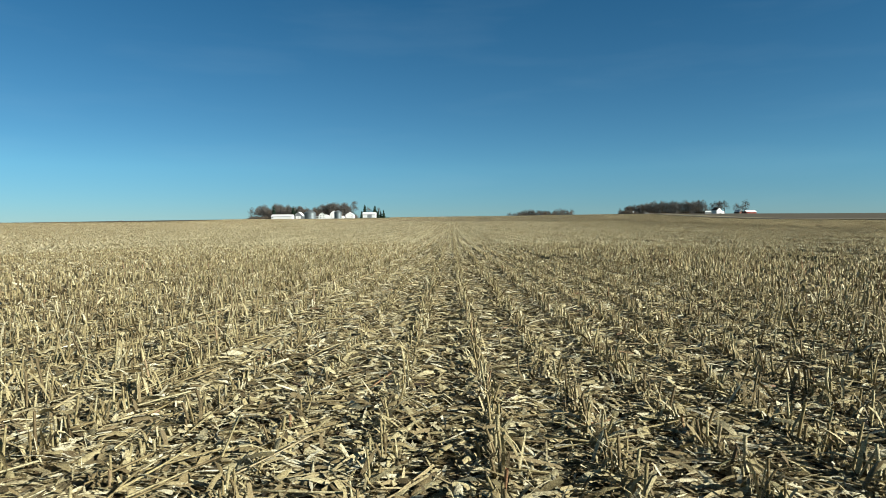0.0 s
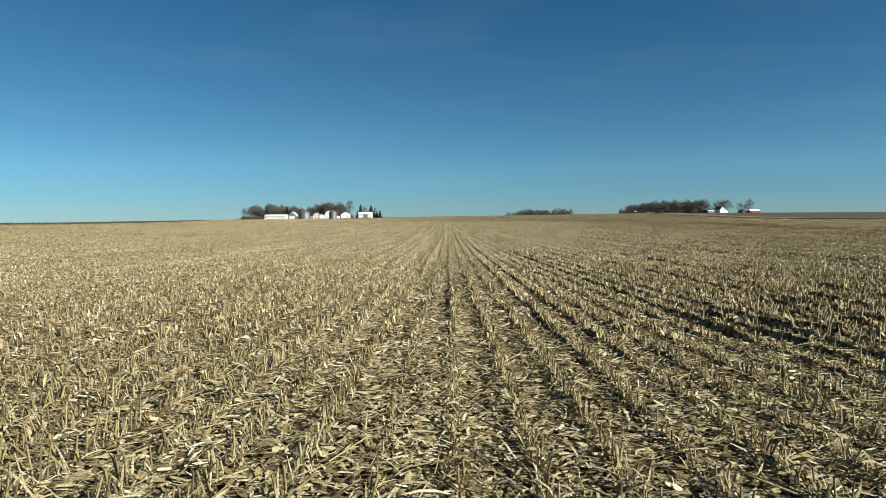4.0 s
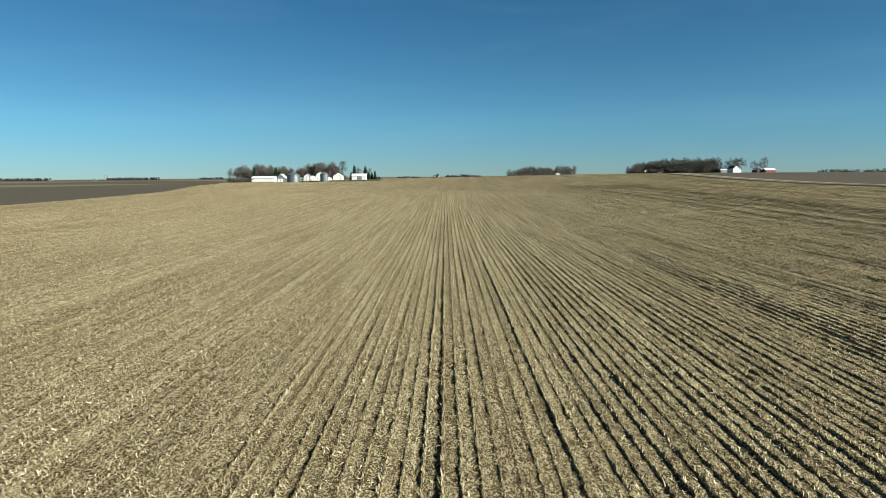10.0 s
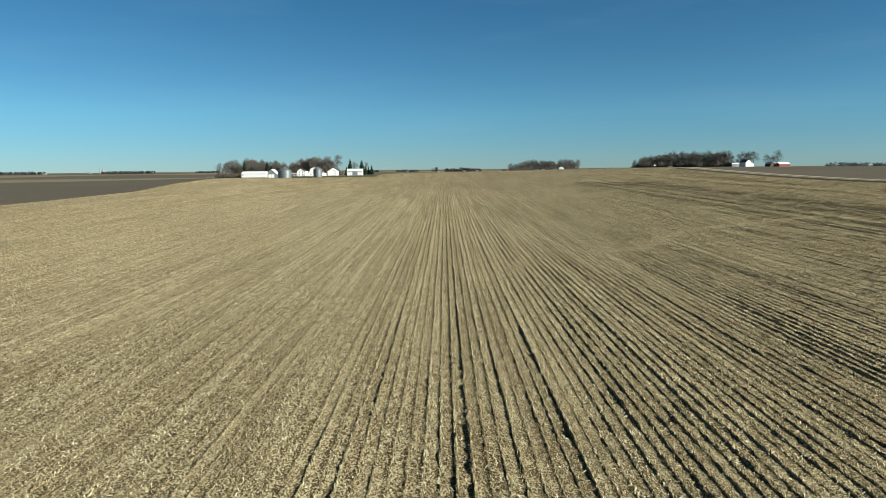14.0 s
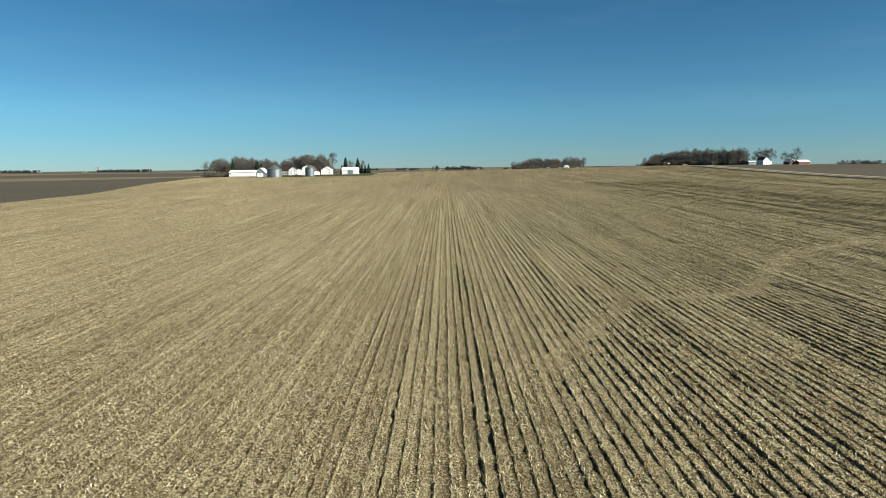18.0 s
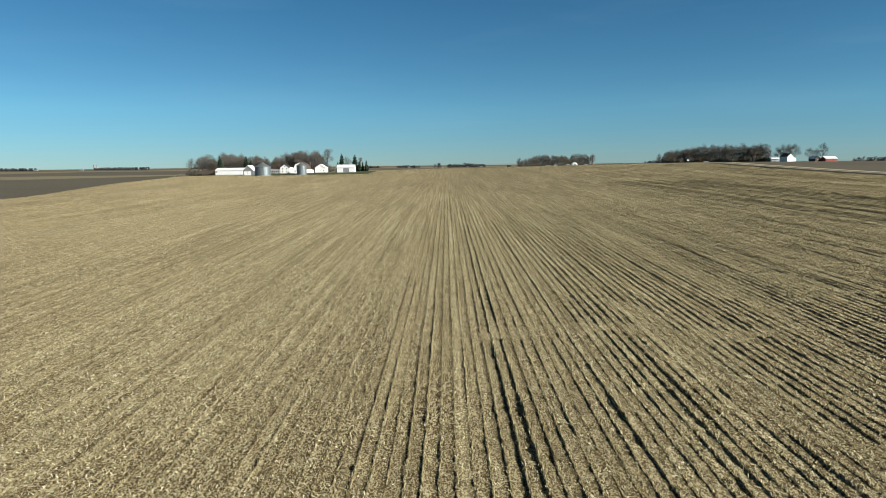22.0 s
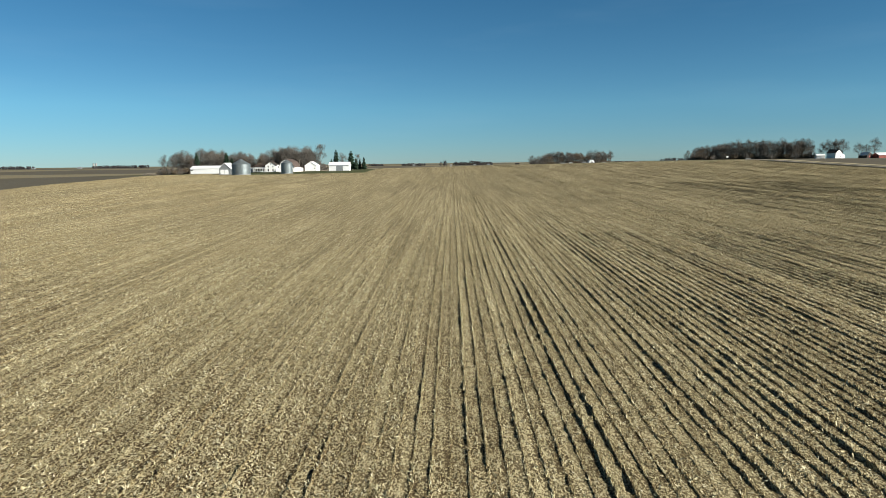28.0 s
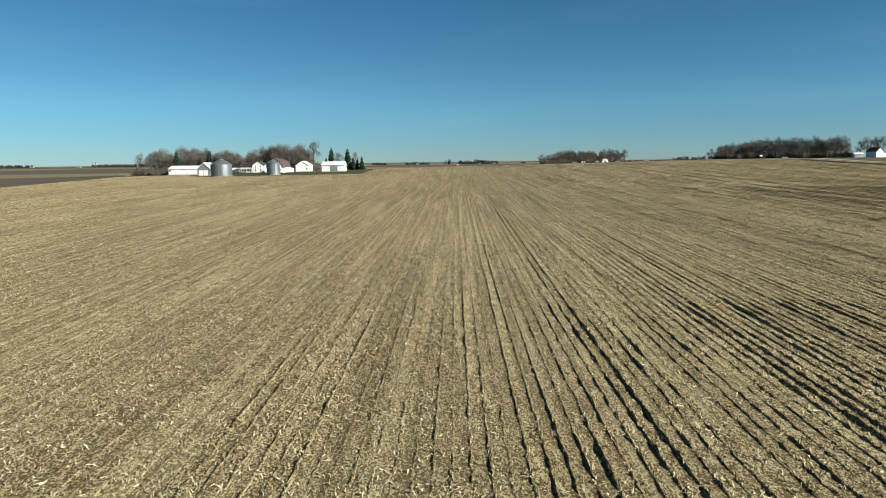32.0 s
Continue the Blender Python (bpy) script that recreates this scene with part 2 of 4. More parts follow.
M["wood_post"] = mottled("weathered_post", (0.152, 0.129, 0.106), (0.258, 0.228, 0.19), 3, 0.9, fine=20)

# ---------------------------------------------------------------- the lie of the land
KNOTS_Y = (-300, 0, 100, 200, 300, 400, 500, 600, 700, 800, 950, 1200, 1600, 2500, 4800)
LAND = {  # heights along lines at these distances to the right of the flight
    -4800: (0, 0, 0, 0, 0, 0, 0, 0, 0, 0, 0, 0, 0, 0, 0),
    -600: (0, 0, 0, 0, 0, 0.3, 0.6, 0.8, 0.8, 0.6, 0, 0, 0, 0, 0),
    -140: (1.0, 1.5, 1.8, 2.2, 2.6, 3.7, 5.0, 5.3, 6.0, 5.4, 3.0, 1.0, 0, -1, 0),
    0: (0.3, 0.0, -0.8, -0.75, 0.75, 2.15, 3.7, 5.5, 8.0, 7.9, 5.0, 2.0, 0, -2, 0),
    250: (-0.5, 0.0, 0.3, 0.7, 1.3, 2.2, 3.1, 5.2, 8.2, 10.9, 10.3, 6.8, 3.0, -1, 0),
    480: (1, 1, 1.5, 2.0, 3.0, 4.2, 5.6, 7.8, 9.5, 10.2, 9.8, 7.0, 4.0, 0, 0),
    1200: (4, 4, 4, 4, 4, 5, 6, 7, 8, 8, 7, 5, 3, 0, 0),
    4800: (4, 4, 4, 4, 4, 4, 4, 4, 4, 4, 4, 4, 3, 0, 0),
}


def hermite(q, knots, values):
    knots, values = np.asarray(knots, float), np.asarray(values, float)
    q = np.clip(q, knots[0], knots[-1])
    i = np.clip(np.searchsorted(knots, q) - 1, 0, len(knots) - 2)
    step = np.diff(knots)
    s = np.diff(values, axis=0) / (step if values.ndim == 1 else step[:, None])
    slope = np.concatenate([s[:1], (s[1:] + s[:-1]) / 2, s[-1:]])
    flat = np.concatenate([[False], s[1:] * s[:-1] <= 0, [False]]) if values.ndim == 1 else None
    if flat is not None:
        slope = np.where(flat, 0, slope)
    h = step[i]
    u = (q - knots[i]) / h
    return ((1 + 2 * u) * (1 - u) ** 2 * values[i] + u * (1 - u) ** 2 * h * slope[i]
            + u * u * (3 - 2 * u) * values[i + 1] + u * u * (u - 1) * h * slope[i + 1])


def land(x, y):
    """The height of the ground, for numbers or arrays."""
    x, y = np.broadcast_arrays(np.asarray(x, float), np.asarray(y, float))
    xs = np.array(list(LAND))
    lines = np.stack([hermite(y.ravel(), KNOTS_Y, v) for v in LAND.values()])
    q = np.clip(x.ravel(), xs[0], xs[-1])
    i = np.clip(np.searchsorted(xs, q) - 1, 0, len(xs) - 2)
    k = np.arange(len(q))
    u = (q - xs[i]) / (xs[i + 1] - xs[i])
    slope = lambda j: np.where((j > 0) & (j < len(xs) - 1), (lines[np.clip(j + 1, 0, len(xs) - 1), k] - lines[np.clip(j - 1, 0, len(xs) - 1), k])
                               / (xs[np.clip(j + 1, 0, len(xs) - 1)] - xs[np.clip(j - 1, 0, len(xs) - 1)]), 0)
    h = xs[i + 1] - xs[i]
    a, b = lines[i, k], lines[i + 1, k]
    z = ((1 + 2 * u) * (1 - u) ** 2 * a + u * (1 - u) ** 2 * h * slope(i) + u * u * (3 - 2 * u) * b + u * u * (u - 1) * h * slope(i + 1))
    return z.reshape(x.shape) if x.ndim else float(z[0])


# ---------------------------------------------------------------- builders
def mesh_from(name, verts, faces, mats=(), slots=None, smooth=False):
    """A mesh from arrays of corners (n, 3) and equal-sided faces (m, k)."""
    me = bpy.data.meshes.new(name)
    verts, faces = np.asarray(verts, np.float32), np.asarray(faces, np.int32)
    k = faces.shape[1]
    me.vertices.add(len(verts))
    me.vertices.foreach_set("co", verts.ravel())
    me.loops.add(faces.size)
    me.loops.foreach_set("vertex_index", faces.ravel())
    me.polygons.add(len(faces))
    me.polygons.foreach_set("loop_start", np.arange(0, faces.size, k, dtype=np.int32))
    me.polygons.foreach_set("loop_total", np.full(len(faces), k, np.int32))
    for m in mats:
        me.materials.append(m)
    if slots is not None:
        me.polygons.foreach_set("material_index", np.asarray(slots, np.int32))
    if smooth:
        me.polygons.foreach_set("use_smooth", np.ones(len(faces), bool))
    me.update()
    me.validate()
    return me


def part(name, bm, mat, parent, label="", place=None, smooth=False):
    """Links a bmesh as one mesh object under a thing or a part."""
    me = bpy.data.meshes.new(name)
    bmesh.ops.recalc_face_normals(bm, faces=bm.faces)
    bm.to_mesh(me)
    bm.free()
    me.materials.append(mat)
    if smooth:
        for p in me.polygons:
            p.use_smooth = True
    ob = new(name, me)
    ob.parent = parent
    if place is not None:
        ob.matrix_basis = place
    if label:
        tagged(ob, label)
    return ob


def thing(name, label, category, m, group="", kind=""):
    ob = new(name)
    ob.empty_display_size = 0.5
    ob.matrix_basis = m
    return tagged(ob, label, category, group, kind)


def box(bm, x0, y0, z0, x1, y1, z1, edge=0.0):
    g = bmesh.ops.create_cube(bm, size=1, matrix=Matrix.Translation(((x0 + x1) / 2, (y0 + y1) / 2, (z0 + z1) / 2))
                              @ Matrix.Diagonal((abs(x1 - x0), abs(y1 - y0), abs(z1 - z0), 1)))
    if edge:
        es = list({e for v in g["verts"] for e in v.link_edges})
        bmesh.ops.bevel(bm, geom=es, offset=edge, segments=1, affect="EDGES")
    return bm


def boxed(*a, edge=0.0):
    return box(bmesh.new(), *a, edge=edge)


def prism(bm, outline, y0, y1):
    """Pushes an outline in x, z through from y0 to y1."""
    a = [bm.verts.new((x, y0, z)) for x, z in outline]
    b = [bm.verts.new((x, y1, z)) for x, z in outline]
    bm.faces.new(a)
    bm.faces.new(b[::-1])
    for i in range(len(a)):
        j = (i + 1) % len(a)
        bm.faces.new((a[i], b[i], b[j], a[j]))
    return bm


def lathe(bm, profile, sides, z0=0.0):
    rings = []
    for r, z in profile:
        if r < 1e-4:
            rings.append([bm.verts.new((0, 0, z + z0))])
        else:
            rings.append([bm.verts.new((r * math.cos(math.tau * i / sides), r * math.sin(math.tau * i / sides), z + z0)) for i in range(sides)])
    for a, b in zip(rings, rings[1:]):
        for i in range(sides):
            j = (i + 1) % sides
            if len(a) == 1:
                bm.faces.new((a[0], b[i], b[j]))
            elif len(b) == 1:
                bm.faces.new((a[i], a[j], b[0]))
            else:
                bm.faces.new((a[i], a[j], b[j], b[i]))
    return bm

# ---------------------------------------------------------------- ground
FIELD_L, FIELD_R, FIELD_END = -140.0, 240.0, 776.0
YARD = (-196.0, 634.0, -52.0, 776.0)


def steps(*spans):
    out = []
    for a, b, s in spans:
        out += list(np.arange(a, b - 1e-6, s))
    return np.array(out + [spans[-1][1]], float)


def build_ground():
    gx = steps((-4800, -1200, 300), (-1200, -440, 76), (-440, -196, 12.2), (-196, -140, 8), (-140, -52, 8), (-52, -28, 6), (-28, 28, 2),
               (28, 60, 8), (60, 240, 9), (240, 258, 6), (258, 480, 18.5), (480, 1200, 72), (1200, 4800, 300))
    gy = steps((-300, -20, 40), (-20, 60, 2), (60, 340, 7), (340, 634, 7), (634, 776, 7.1), (776, 800, 8), (800, 1000, 20), (1000, 1600, 60), (1600, 4800, 200))
    X, Y = np.meshgrid(gx, gy)
    plan = np.stack([X, Y], -1).reshape(-1, 2)
    # the field's western edge swings out towards the farmyard
    X = X - np.clip(Y - 390, 0, 310) * 0.22 * np.clip((950 - Y) / 250, 0, 1) * np.interp(X, [-440, -140, -128, -52], [0, 1, 0.6, 0])
    V = np.stack([X, Y, land(X, Y)], -1).reshape(-1, 3)
    nx, ny = len(gx), len(gy)
    i = (np.arange(ny - 1)[:, None] * nx + np.arange(nx - 1)).ravel()
    F = np.stack([i, i + 1, i + 1 + nx, i + nx], 1)
    c = V[F].mean(1)
    slot = np.full(len(F), 2)
    wide = c[:, 0]
    x, y = plan[F].mean(1).T
    # a quilt of ploughed and stubble fields towards the horizon
    quilt = ((np.floor((x + 220) / 760) * 3 + np.floor((y - 790) / 410) * 5) % 4)
    slot[(y > 800) & (quilt < 2)] = 1
    slot[(y > 800) & (y < 860) & (x < 240) & (x > -400)] = 1
    slot[(x > 258) & (y < 830)] = 2
    slot[(x > 258) & (y > 300) & (y < 380)] = 1
    slot[(x < FIELD_L) & (y < 776)] = 2
    slot[(x < -196) & (y > 560) & (y < 640)] = 2
    slot[(x > FIELD_L) & (x < FIELD_R) & (y < FIELD_END)] = 0
    slot[(x > YARD[0]) & (x < YARD[2]) & (y > YARD[1]) & (y < YARD[3])] = 3
    slot[(x > FIELD_L) & (wide < -136) & (y < 692)] = 0
    slot[(x < FIELD_L) & (y < 692)] = 2
    slot[(x > 300) & (x < 460) & (y > 830) & (y < 980)] = 3
    slot[(x > FIELD_R) & (x < 258) & (y < 800)] = 3
    slot[(x > -400) & (x < 258) & (y > 776) & (y < 800)] = 3
    me = mesh_from("ground", V, F, (M["field"], M["tan_field"], M["ploughed"], M["grass"]), slot, True)
    tagged(new("ground", me), "rolling farmland of maize stubble, ploughed soil and grass", "ground", kind="structure")


build_ground()


def ribbon(name, line, half, lift, mat, label, category, crown=0.0):
    """A strip laid over the land along a polyline, with thickness at its edges."""
    pts = []
    for (x0, y0), (x1, y1) in zip(line, line[1:]):
        k = max(2, int(math.hypot(x1 - x0, y1 - y0) / 6))
        pts += [(x0 + (x1 - x0) * i / k, y0 + (y1 - y0) * i / k) for i in range(k)]
    pts.append(line[-1])
    P = np.array(pts)
    D = np.gradient(P, axis=0)
    D /= np.linalg.norm(D, axis=1)[:, None]
    S = np.stack([D[:, 1], -D[:, 0]], 1)
    rows = []
    for o, dz in ((-half - 0.6, -0.3), (-half, lift), (0, lift + crown), (half, lift), (half + 0.6, -0.3)):
        q = P + S * o
        rows.append(np.column_stack([q, land(q[:, 0], q[:, 1]) + dz]))
    V = np.stack(rows, 1).reshape(-1, 3)
    n = len(P)
    i = (np.arange(n - 1)[:, None] * 5 + np.arange(4)).ravel()
    F = np.stack([i, i + 1, i + 6, i + 5], 1)
    return tagged(new(name, mesh_from(name, V, F, (mat,), None, False)), label, category, kind="structure")


def arc(x, y, r, a0, a1, n=8):
    return [(x + r * math.cos(radians(a0 + (a1 - a0) * i / n)), y + r * math.sin(radians(a0 + (a1 - a0) * i / n))) for i in range(n + 1)]


ribbon("road", [(251, -300), (251, 760)] + arc(223, 760, 28, 0, 40, 4)[1:], 2.6, 0.45, M["gravel"],
       "raised pale gravel road along the field edge", "road", 0.12)
ribbon("lane", arc(223, 760, 28, 40, 90, 5) + [(180, 788), (-400, 788)], 2.6, 0.12, M["tan_field"], "narrow earth lane along the far field end", "lane", 0.05)
# the bank's dark colour stands for the shade on its field side
ribbon("ditch_bank", [(245.2, -300), (245.2, 756)], 1.5, 0.2, M["verge"], "weedy bank by the gravel road, darkened for its shade", "bank")
ribbon("verge", [(259.4, -300), (259.4, 764)], 5.6, 0.5, M["dry_grass"], "pale dry grass verge beside the gravel road", "verge", 0.1)
ribbon("driveway", [(-60, 788), (-84, 745), (-104, 700), (-112, 672)], 2.4, 0.12, M["gravel"], "pale gravel farm track through the yard", "driveway")


# ---------------------------------------------------------------- farm buildings
def at(x, y, turn=0.0, sink=0.05):
    return pose(x, y, land(x, y) - sink, 0, 0, turn)


def add_window(parent, x, y, z, w, h, side="y"):
    """A sash window with frame and pane; side: the axis that it faces."""
    f = bmesh.new()
    t = 0.09
    for a in ((-w / 2, -0.06, -h / 2, w / 2, 0.06, -h / 2 + t), (-w / 2, -0.06, h / 2 - t, w / 2, 0.06, h / 2),
              (-w / 2, -0.06, -h / 2 + t, -w / 2 + t, 0.06, h / 2 - t), (w / 2 - t, -0.06, -h / 2 + t, w / 2, 0.06, h / 2 - t),
              (-w / 2 + t, -0.05, -0.03, w / 2 - t, 0.05, 0.03)):
        box(f, *a)
    win = part("window", f, M["white_paint"], parent, "white sash window frame", pose(x, y, z, 0, 0, 0 if side == "y" else 90))
    for s in (-1, 1):
        part("pane", boxed(-w / 2 + t, -0.025, s * h / 4 - h / 4 + 0.05, w / 2 - t, 0.025, s * h / 4 + h / 4 - 0.05), M["glass"], win, "dark glass pane")
    return win


def add_door(parent, x, y, z, w, h, mat, label, handle=True):
    d = bmesh.new()
    box(d, x - w / 2, y - 0.07, z, x + w / 2, y + 0.05, z + h, 0.02)
    box(d, x - w / 2 + 0.12, y - 0.10, z + 0.15, x + w / 2 - 0.12, y - 0.06, z + h * 0.47)
    box(d, x - w / 2 + 0.12, y - 0.10, z + h * 0.53, x + w / 2 - 0.12, y - 0.06, z + h - 0.15)
    door = part("door", d, mat, parent, label)
    if handle:
        part("handle", boxed(x + w * 0.36, y - 0.16, z + h * 0.45, x + w * 0.40, y - 0.1, z + h * 0.53), M["trim"], door)
    return door


def shed(label, category, m, w, d, eave, ridge, wall_mat, roof_mat, across=False, wall_label="", roof_label="", name="farm_shed", over=0.35):
    """A gabled building with its front at y = 0. across: the ridge runs along x, else along y."""
    t = thing(name, label, category, m)
    wall, roof, base = bmesh.new(), bmesh.new(), bmesh.new()
    box(base, -w / 2 - 0.15, -0.15, -1.0, w / 2 + 0.15, d + 0.15, 0.22)
    if across:
        prism(wall, [(0, 0.2), (d, 0.2), (d, eave), (d / 2, ridge), (0, eave)], -w / 2, w / 2)
        bmesh.ops.rotate(wall, verts=wall.verts, matrix=Matrix.Rotation(radians(90), 3, "Z"))
        bmesh.ops.scale(wall, verts=wall.verts, vec=(-1, 1, 1))
        for s in (-1, 1):
            run, rise = d / 2, ridge - eave
            k = over / run
            y0 = d / 2 + s * (d / 2 + over)
            a = [(y0, eave - rise * k), (d / 2, ridge), (d / 2, ridge + 0.14), (y0, eave - rise * k + 0.14)]
            vs0 = [roof.verts.new((-w / 2 - over, y, z + 0.02)) for y, z in a]
            vs1 = [roof.verts.new((w / 2 + over, y, z + 0.02)) for y, z in a]
            roof.faces.new(vs0)
            roof.faces.new(vs1[::-1])
            for i in range(4):
                roof.faces.new((vs0[i], vs1[i], vs1[(i + 1) % 4], vs0[(i + 1) % 4]))
    else:
        prism(wall, [(-w / 2, 0.2), (w / 2, 0.2), (w / 2, eave), (0, ridge), (-w / 2, eave)], 0, d)
        for s in (-1, 1):
            k = over / (w / 2)
            e = eave - (ridge - eave) * k
            prism(roof, [(s * (w / 2 + over), e + 0.02), (0, ridge + 0.02), (0, ridge + 0.17), (s * (w / 2 + over), e + 0.16)], -over, d + over)
    part("footing", base, M["concrete"], t, "pale concrete footing")
    part("wall", wall, wall_mat, t, wall_label)
    part("roof", roof, roof_mat, t, roof_label)
    # sheet ribs or boards on the front wall
    n = int(w / 0.9)
    for i in range(1, n):
        x = -w / 2 + w * i / n
        top = eave if across else eave + (ridge - eave) * (1 - abs(x) / (w / 2))
        part("rib", boxed(x - 0.03, -0.035, 0.25, x + 0.03, 0.0, top - 0.1), wall_mat, t)
    # ridge cap
    if across:
        part("ridge_cap", boxed(-w / 2 - over, d / 2 - 0.16, ridge + 0.1, w / 2 + over, d / 2 + 0.16, ridge + 0.22), roof_mat, t)
    else:
        part("ridge_cap", boxed(-0.16, -over, ridge + 0.1, 0.16, d + over, ridge + 0.22), roof_mat, t)
    return t


def grain_bin(label, m, r, wall_h, cone_h):
    t = thing("grain_bin", label, "grain bin", m)
    part("base", lathe(bmesh.new(), [(0, -1.0), (r + 0.35, -1.0), (r + 0.35, 0.3), (0, 0.3)], 40), M["concrete"], t, "concrete base ring")
    tiers = max(5, round(wall_h / 1.1))
    for i in range(tiers):
        z = 0.3 + (wall_h - 0.3) * i / tiers
        h = (wall_h - 0.3) / tiers
        rr = r + (0.02 if i % 2 else 0.0)
        part("wall_ring", lathe(bmesh.new(), [(rr, z), (rr + 0.03, z + h * 0.25), (rr, z + h * 0.5), (rr + 0.03, z + h * 0.75), (rr, z + h)], 40), M["zinc"], t, smooth=False)
    part("roof", lathe(bmesh.new(), [(r - 0.1, wall_h - 0.25), (r + 0.22, wall_h - 0.15), (r + 0.2, wall_h), (0.75, wall_h + cone_h - 0.3), (0.75, wall_h + cone_h - 0.05), (0, wall_h + cone_h)], 40),
         M["zinc"], t, "shallow galvanised cone roof")
    for i in range(20):
        a = math.tau * (i + 0.5) / 20
        b = bmesh.new()
        box(b, 0.8, -0.05, -0.02, math.hypot(r - 0.7, cone_h - 0.3), 0.05, 0.05)
        part("roof_rib", b, M["zinc"], t, place=Matrix.Rotation(a, 4, "Z") @ pose(0.1, 0, wall_h + cone_h - 0.08, 0, math.degrees(math.atan2(cone_h - 0.2, r - 0.7)), 0))
    door = part("door", boxed(-0.55, -r - 0.12, 0.7, 0.55, -r + 0.15, 2.3, edge=0.03), M["zinc"], t)
    part("handle", boxed(0.3, -r - 0.2, 1.4, 0.4, -r - 0.1, 1.55), M["trim"], door)
    lad = bmesh.new()
    for s in (-0.2, 0.2):
        box(lad, 1.6 + s - 0.03, -0.06, 0.8, 1.6 + s + 0.03, 0.0, wall_h)
    for k in range(int(wall_h / 0.35)):
        box(lad, 1.42, -0.05, 0.8 + 0.35 * k, 1.78, -0.01, 0.84 + 0.35 * k)
    part("ladder", lad, M["zinc"], t, place=pose(0, -math.sqrt(r * r - 2.6) - 0.08, 0))
    return t


def farm_west():
    """The farmstead with the grain bins, beside the field."""
    t = shed("long low white metal livestock barn", "barn", at(-170, 699), 22, 12, 3.7, 5.5, M["white_metal"], M["white_roof"], True, name="barn")
    for x in (-7, 0.5, 8):
        add_door(t, x, 0, 0.25, 2.2, 2.4, M["white_metal"], "white sliding door")
    part("louvre", boxed(-10.8, -0.09, 2.2, -9.4, -0.03, 3.0), M["trim"], t, "dark vent louvre")
    t = shed("grey gabled shed with white doors and pale roof", "shed", at(-141.6, 652), 7.2, 12, 3.9, 7.2, M["grey_wall"], M["white_roof"], False)
    for x in (-1.6, 1.0):
        add_door(t, x, 0, 0.25, 2.4, 2.9, M["white_metal"], "white sliding door panel")
    part("lean_to", prism(bmesh.new(), [(3.66, 0.2), (5.4, 0.2), (5.4, 2.5), (3.66, 3.3)], 0.4, 9), M["grey_wall"], t, "grey lean-to side")
    grain_bin("large galvanised corrugated steel grain bin", at(-127.7, 640), 5.5, 6.3, 3.2)
    grain_bin("narrow galvanised corrugated steel grain bin", at(-101.4, 646), 3.5, 6.4, 2.1)
    t = shed("small white garage beside the farmhouse", "garage", at(-147, 722), 4.6, 6, 2.4, 3.4, M["white_paint"], M["white_roof"], True, name="garage")
    add_door(t, 0, 0, 0.22, 2.6, 2.0, M["white_paint"], "white garage door")
    # house: gabled block with a low wing and porch
    t = shed("white two-storey farmhouse with gabled front", "house", at(-129.5, 716), 7.6, 9, 4.9, 7.4, M["white_paint"], M["shingle"], False, name="farmhouse")
    for x in (-1.7, 1.7):
        add_window(t, x, -0.02, 1.6, 1.0, 1.5)
        add_window(t, x, -0.02, 4.0, 0.9, 1.3)
    add_window(t, 0, -0.02, 5.9, 0.7, 0.9)
    wing = part("wing", prism(bmesh.new(), [(-12.2, 0.2), (-3.85, 0.2), (-3.85, 3.6), (-12.2, 3.6)], 1.5, 8), M["white_paint"], t, "low white side wing")
    part("wing_roof", box(prism(bmesh.new(), [(-12.6, 3.6), (-3.9, 3.6), (-3.9, 5.3), (-12.6, 5.3)], 4.6, 4.9), -12.6, 1.1, 3.6, -3.9, 8.4, 3.8), M["shingle"], t, "dark shingle wing roof")
    slope = bmesh.new()
    v = [slope.verts.new(p) for p in ((-12.6, 1.0, 3.75), (-3.9, 1.0, 3.75), (-3.9, 4.75, 5.5), (-12.6, 4.75, 5.5), (-12.6, 8.5, 3.75), (-3.9, 8.5, 3.75))]
    slope.faces.new((v[0], v[1], v[2], v[3]))
    slope.faces.new((v[3], v[2], v[5], v[4]))
    bmesh.ops.solidify(slope, geom=slope.faces[:], thickness=0.12)
    part("roof_slope", slope, M["brown_shingle"], t, "brown shingle slopes")
    part("porch_roof", boxed(-12.4, -1.6, 2.75, -3.9, 1.6, 2.95), M["white_paint"], t, "flat white porch roof")
    for i in range(6):
        part("porch_post", boxed(-12.2 + i * 1.62, -1.5, 0.1, -12.05 + i * 1.62, -1.35, 2.75), M["white_paint"], t)
    for i in range(4):
        add_window(t, -10.9 + i * 1.9, 1.46, 1.7, 1.2, 1.4)
    part("porch_rail", boxed(-12.2, -1.46, 0.85, -3.95, -1.4, 0.95), M["white_paint"], t)
    back = bmesh.new()
    prism(back, [(3.85, 0.2), (8.2, 0.2), (8.2, 3.4), (3.85, 5.2)], 2, 9)
    part("rear_wing", back, M["white_paint"], t, "white lower rear wing")
    part("chimney", boxed(0.6, 5.5, 6.6, 1.3, 6.2, 8.6), M["brown_shingle"], t, "brown brick chimney")
    # gambrel barn
    t = thing("gambrel_barn", "white gambrel barn with dark brown shingle roof", "barn", at(-112.0, 690))
    w, e, k, top = 10.4, 3.6, 6.9, 8.6
    half = [(w / 2, 0.2), (w / 2, e), (w * 0.33, k), (0, top)]
    part("footing", boxed(-w / 2 - 0.1, -0.1, -1, w / 2 + 0.1, 20.1, 0.25), M["concrete"], t)
    part("wall", prism(bmesh.new(), half + [(-x, z) for x, z in half[2::-1]], 0, 20), M["white_paint"], t, "white board walls")
    roof = bmesh.new()
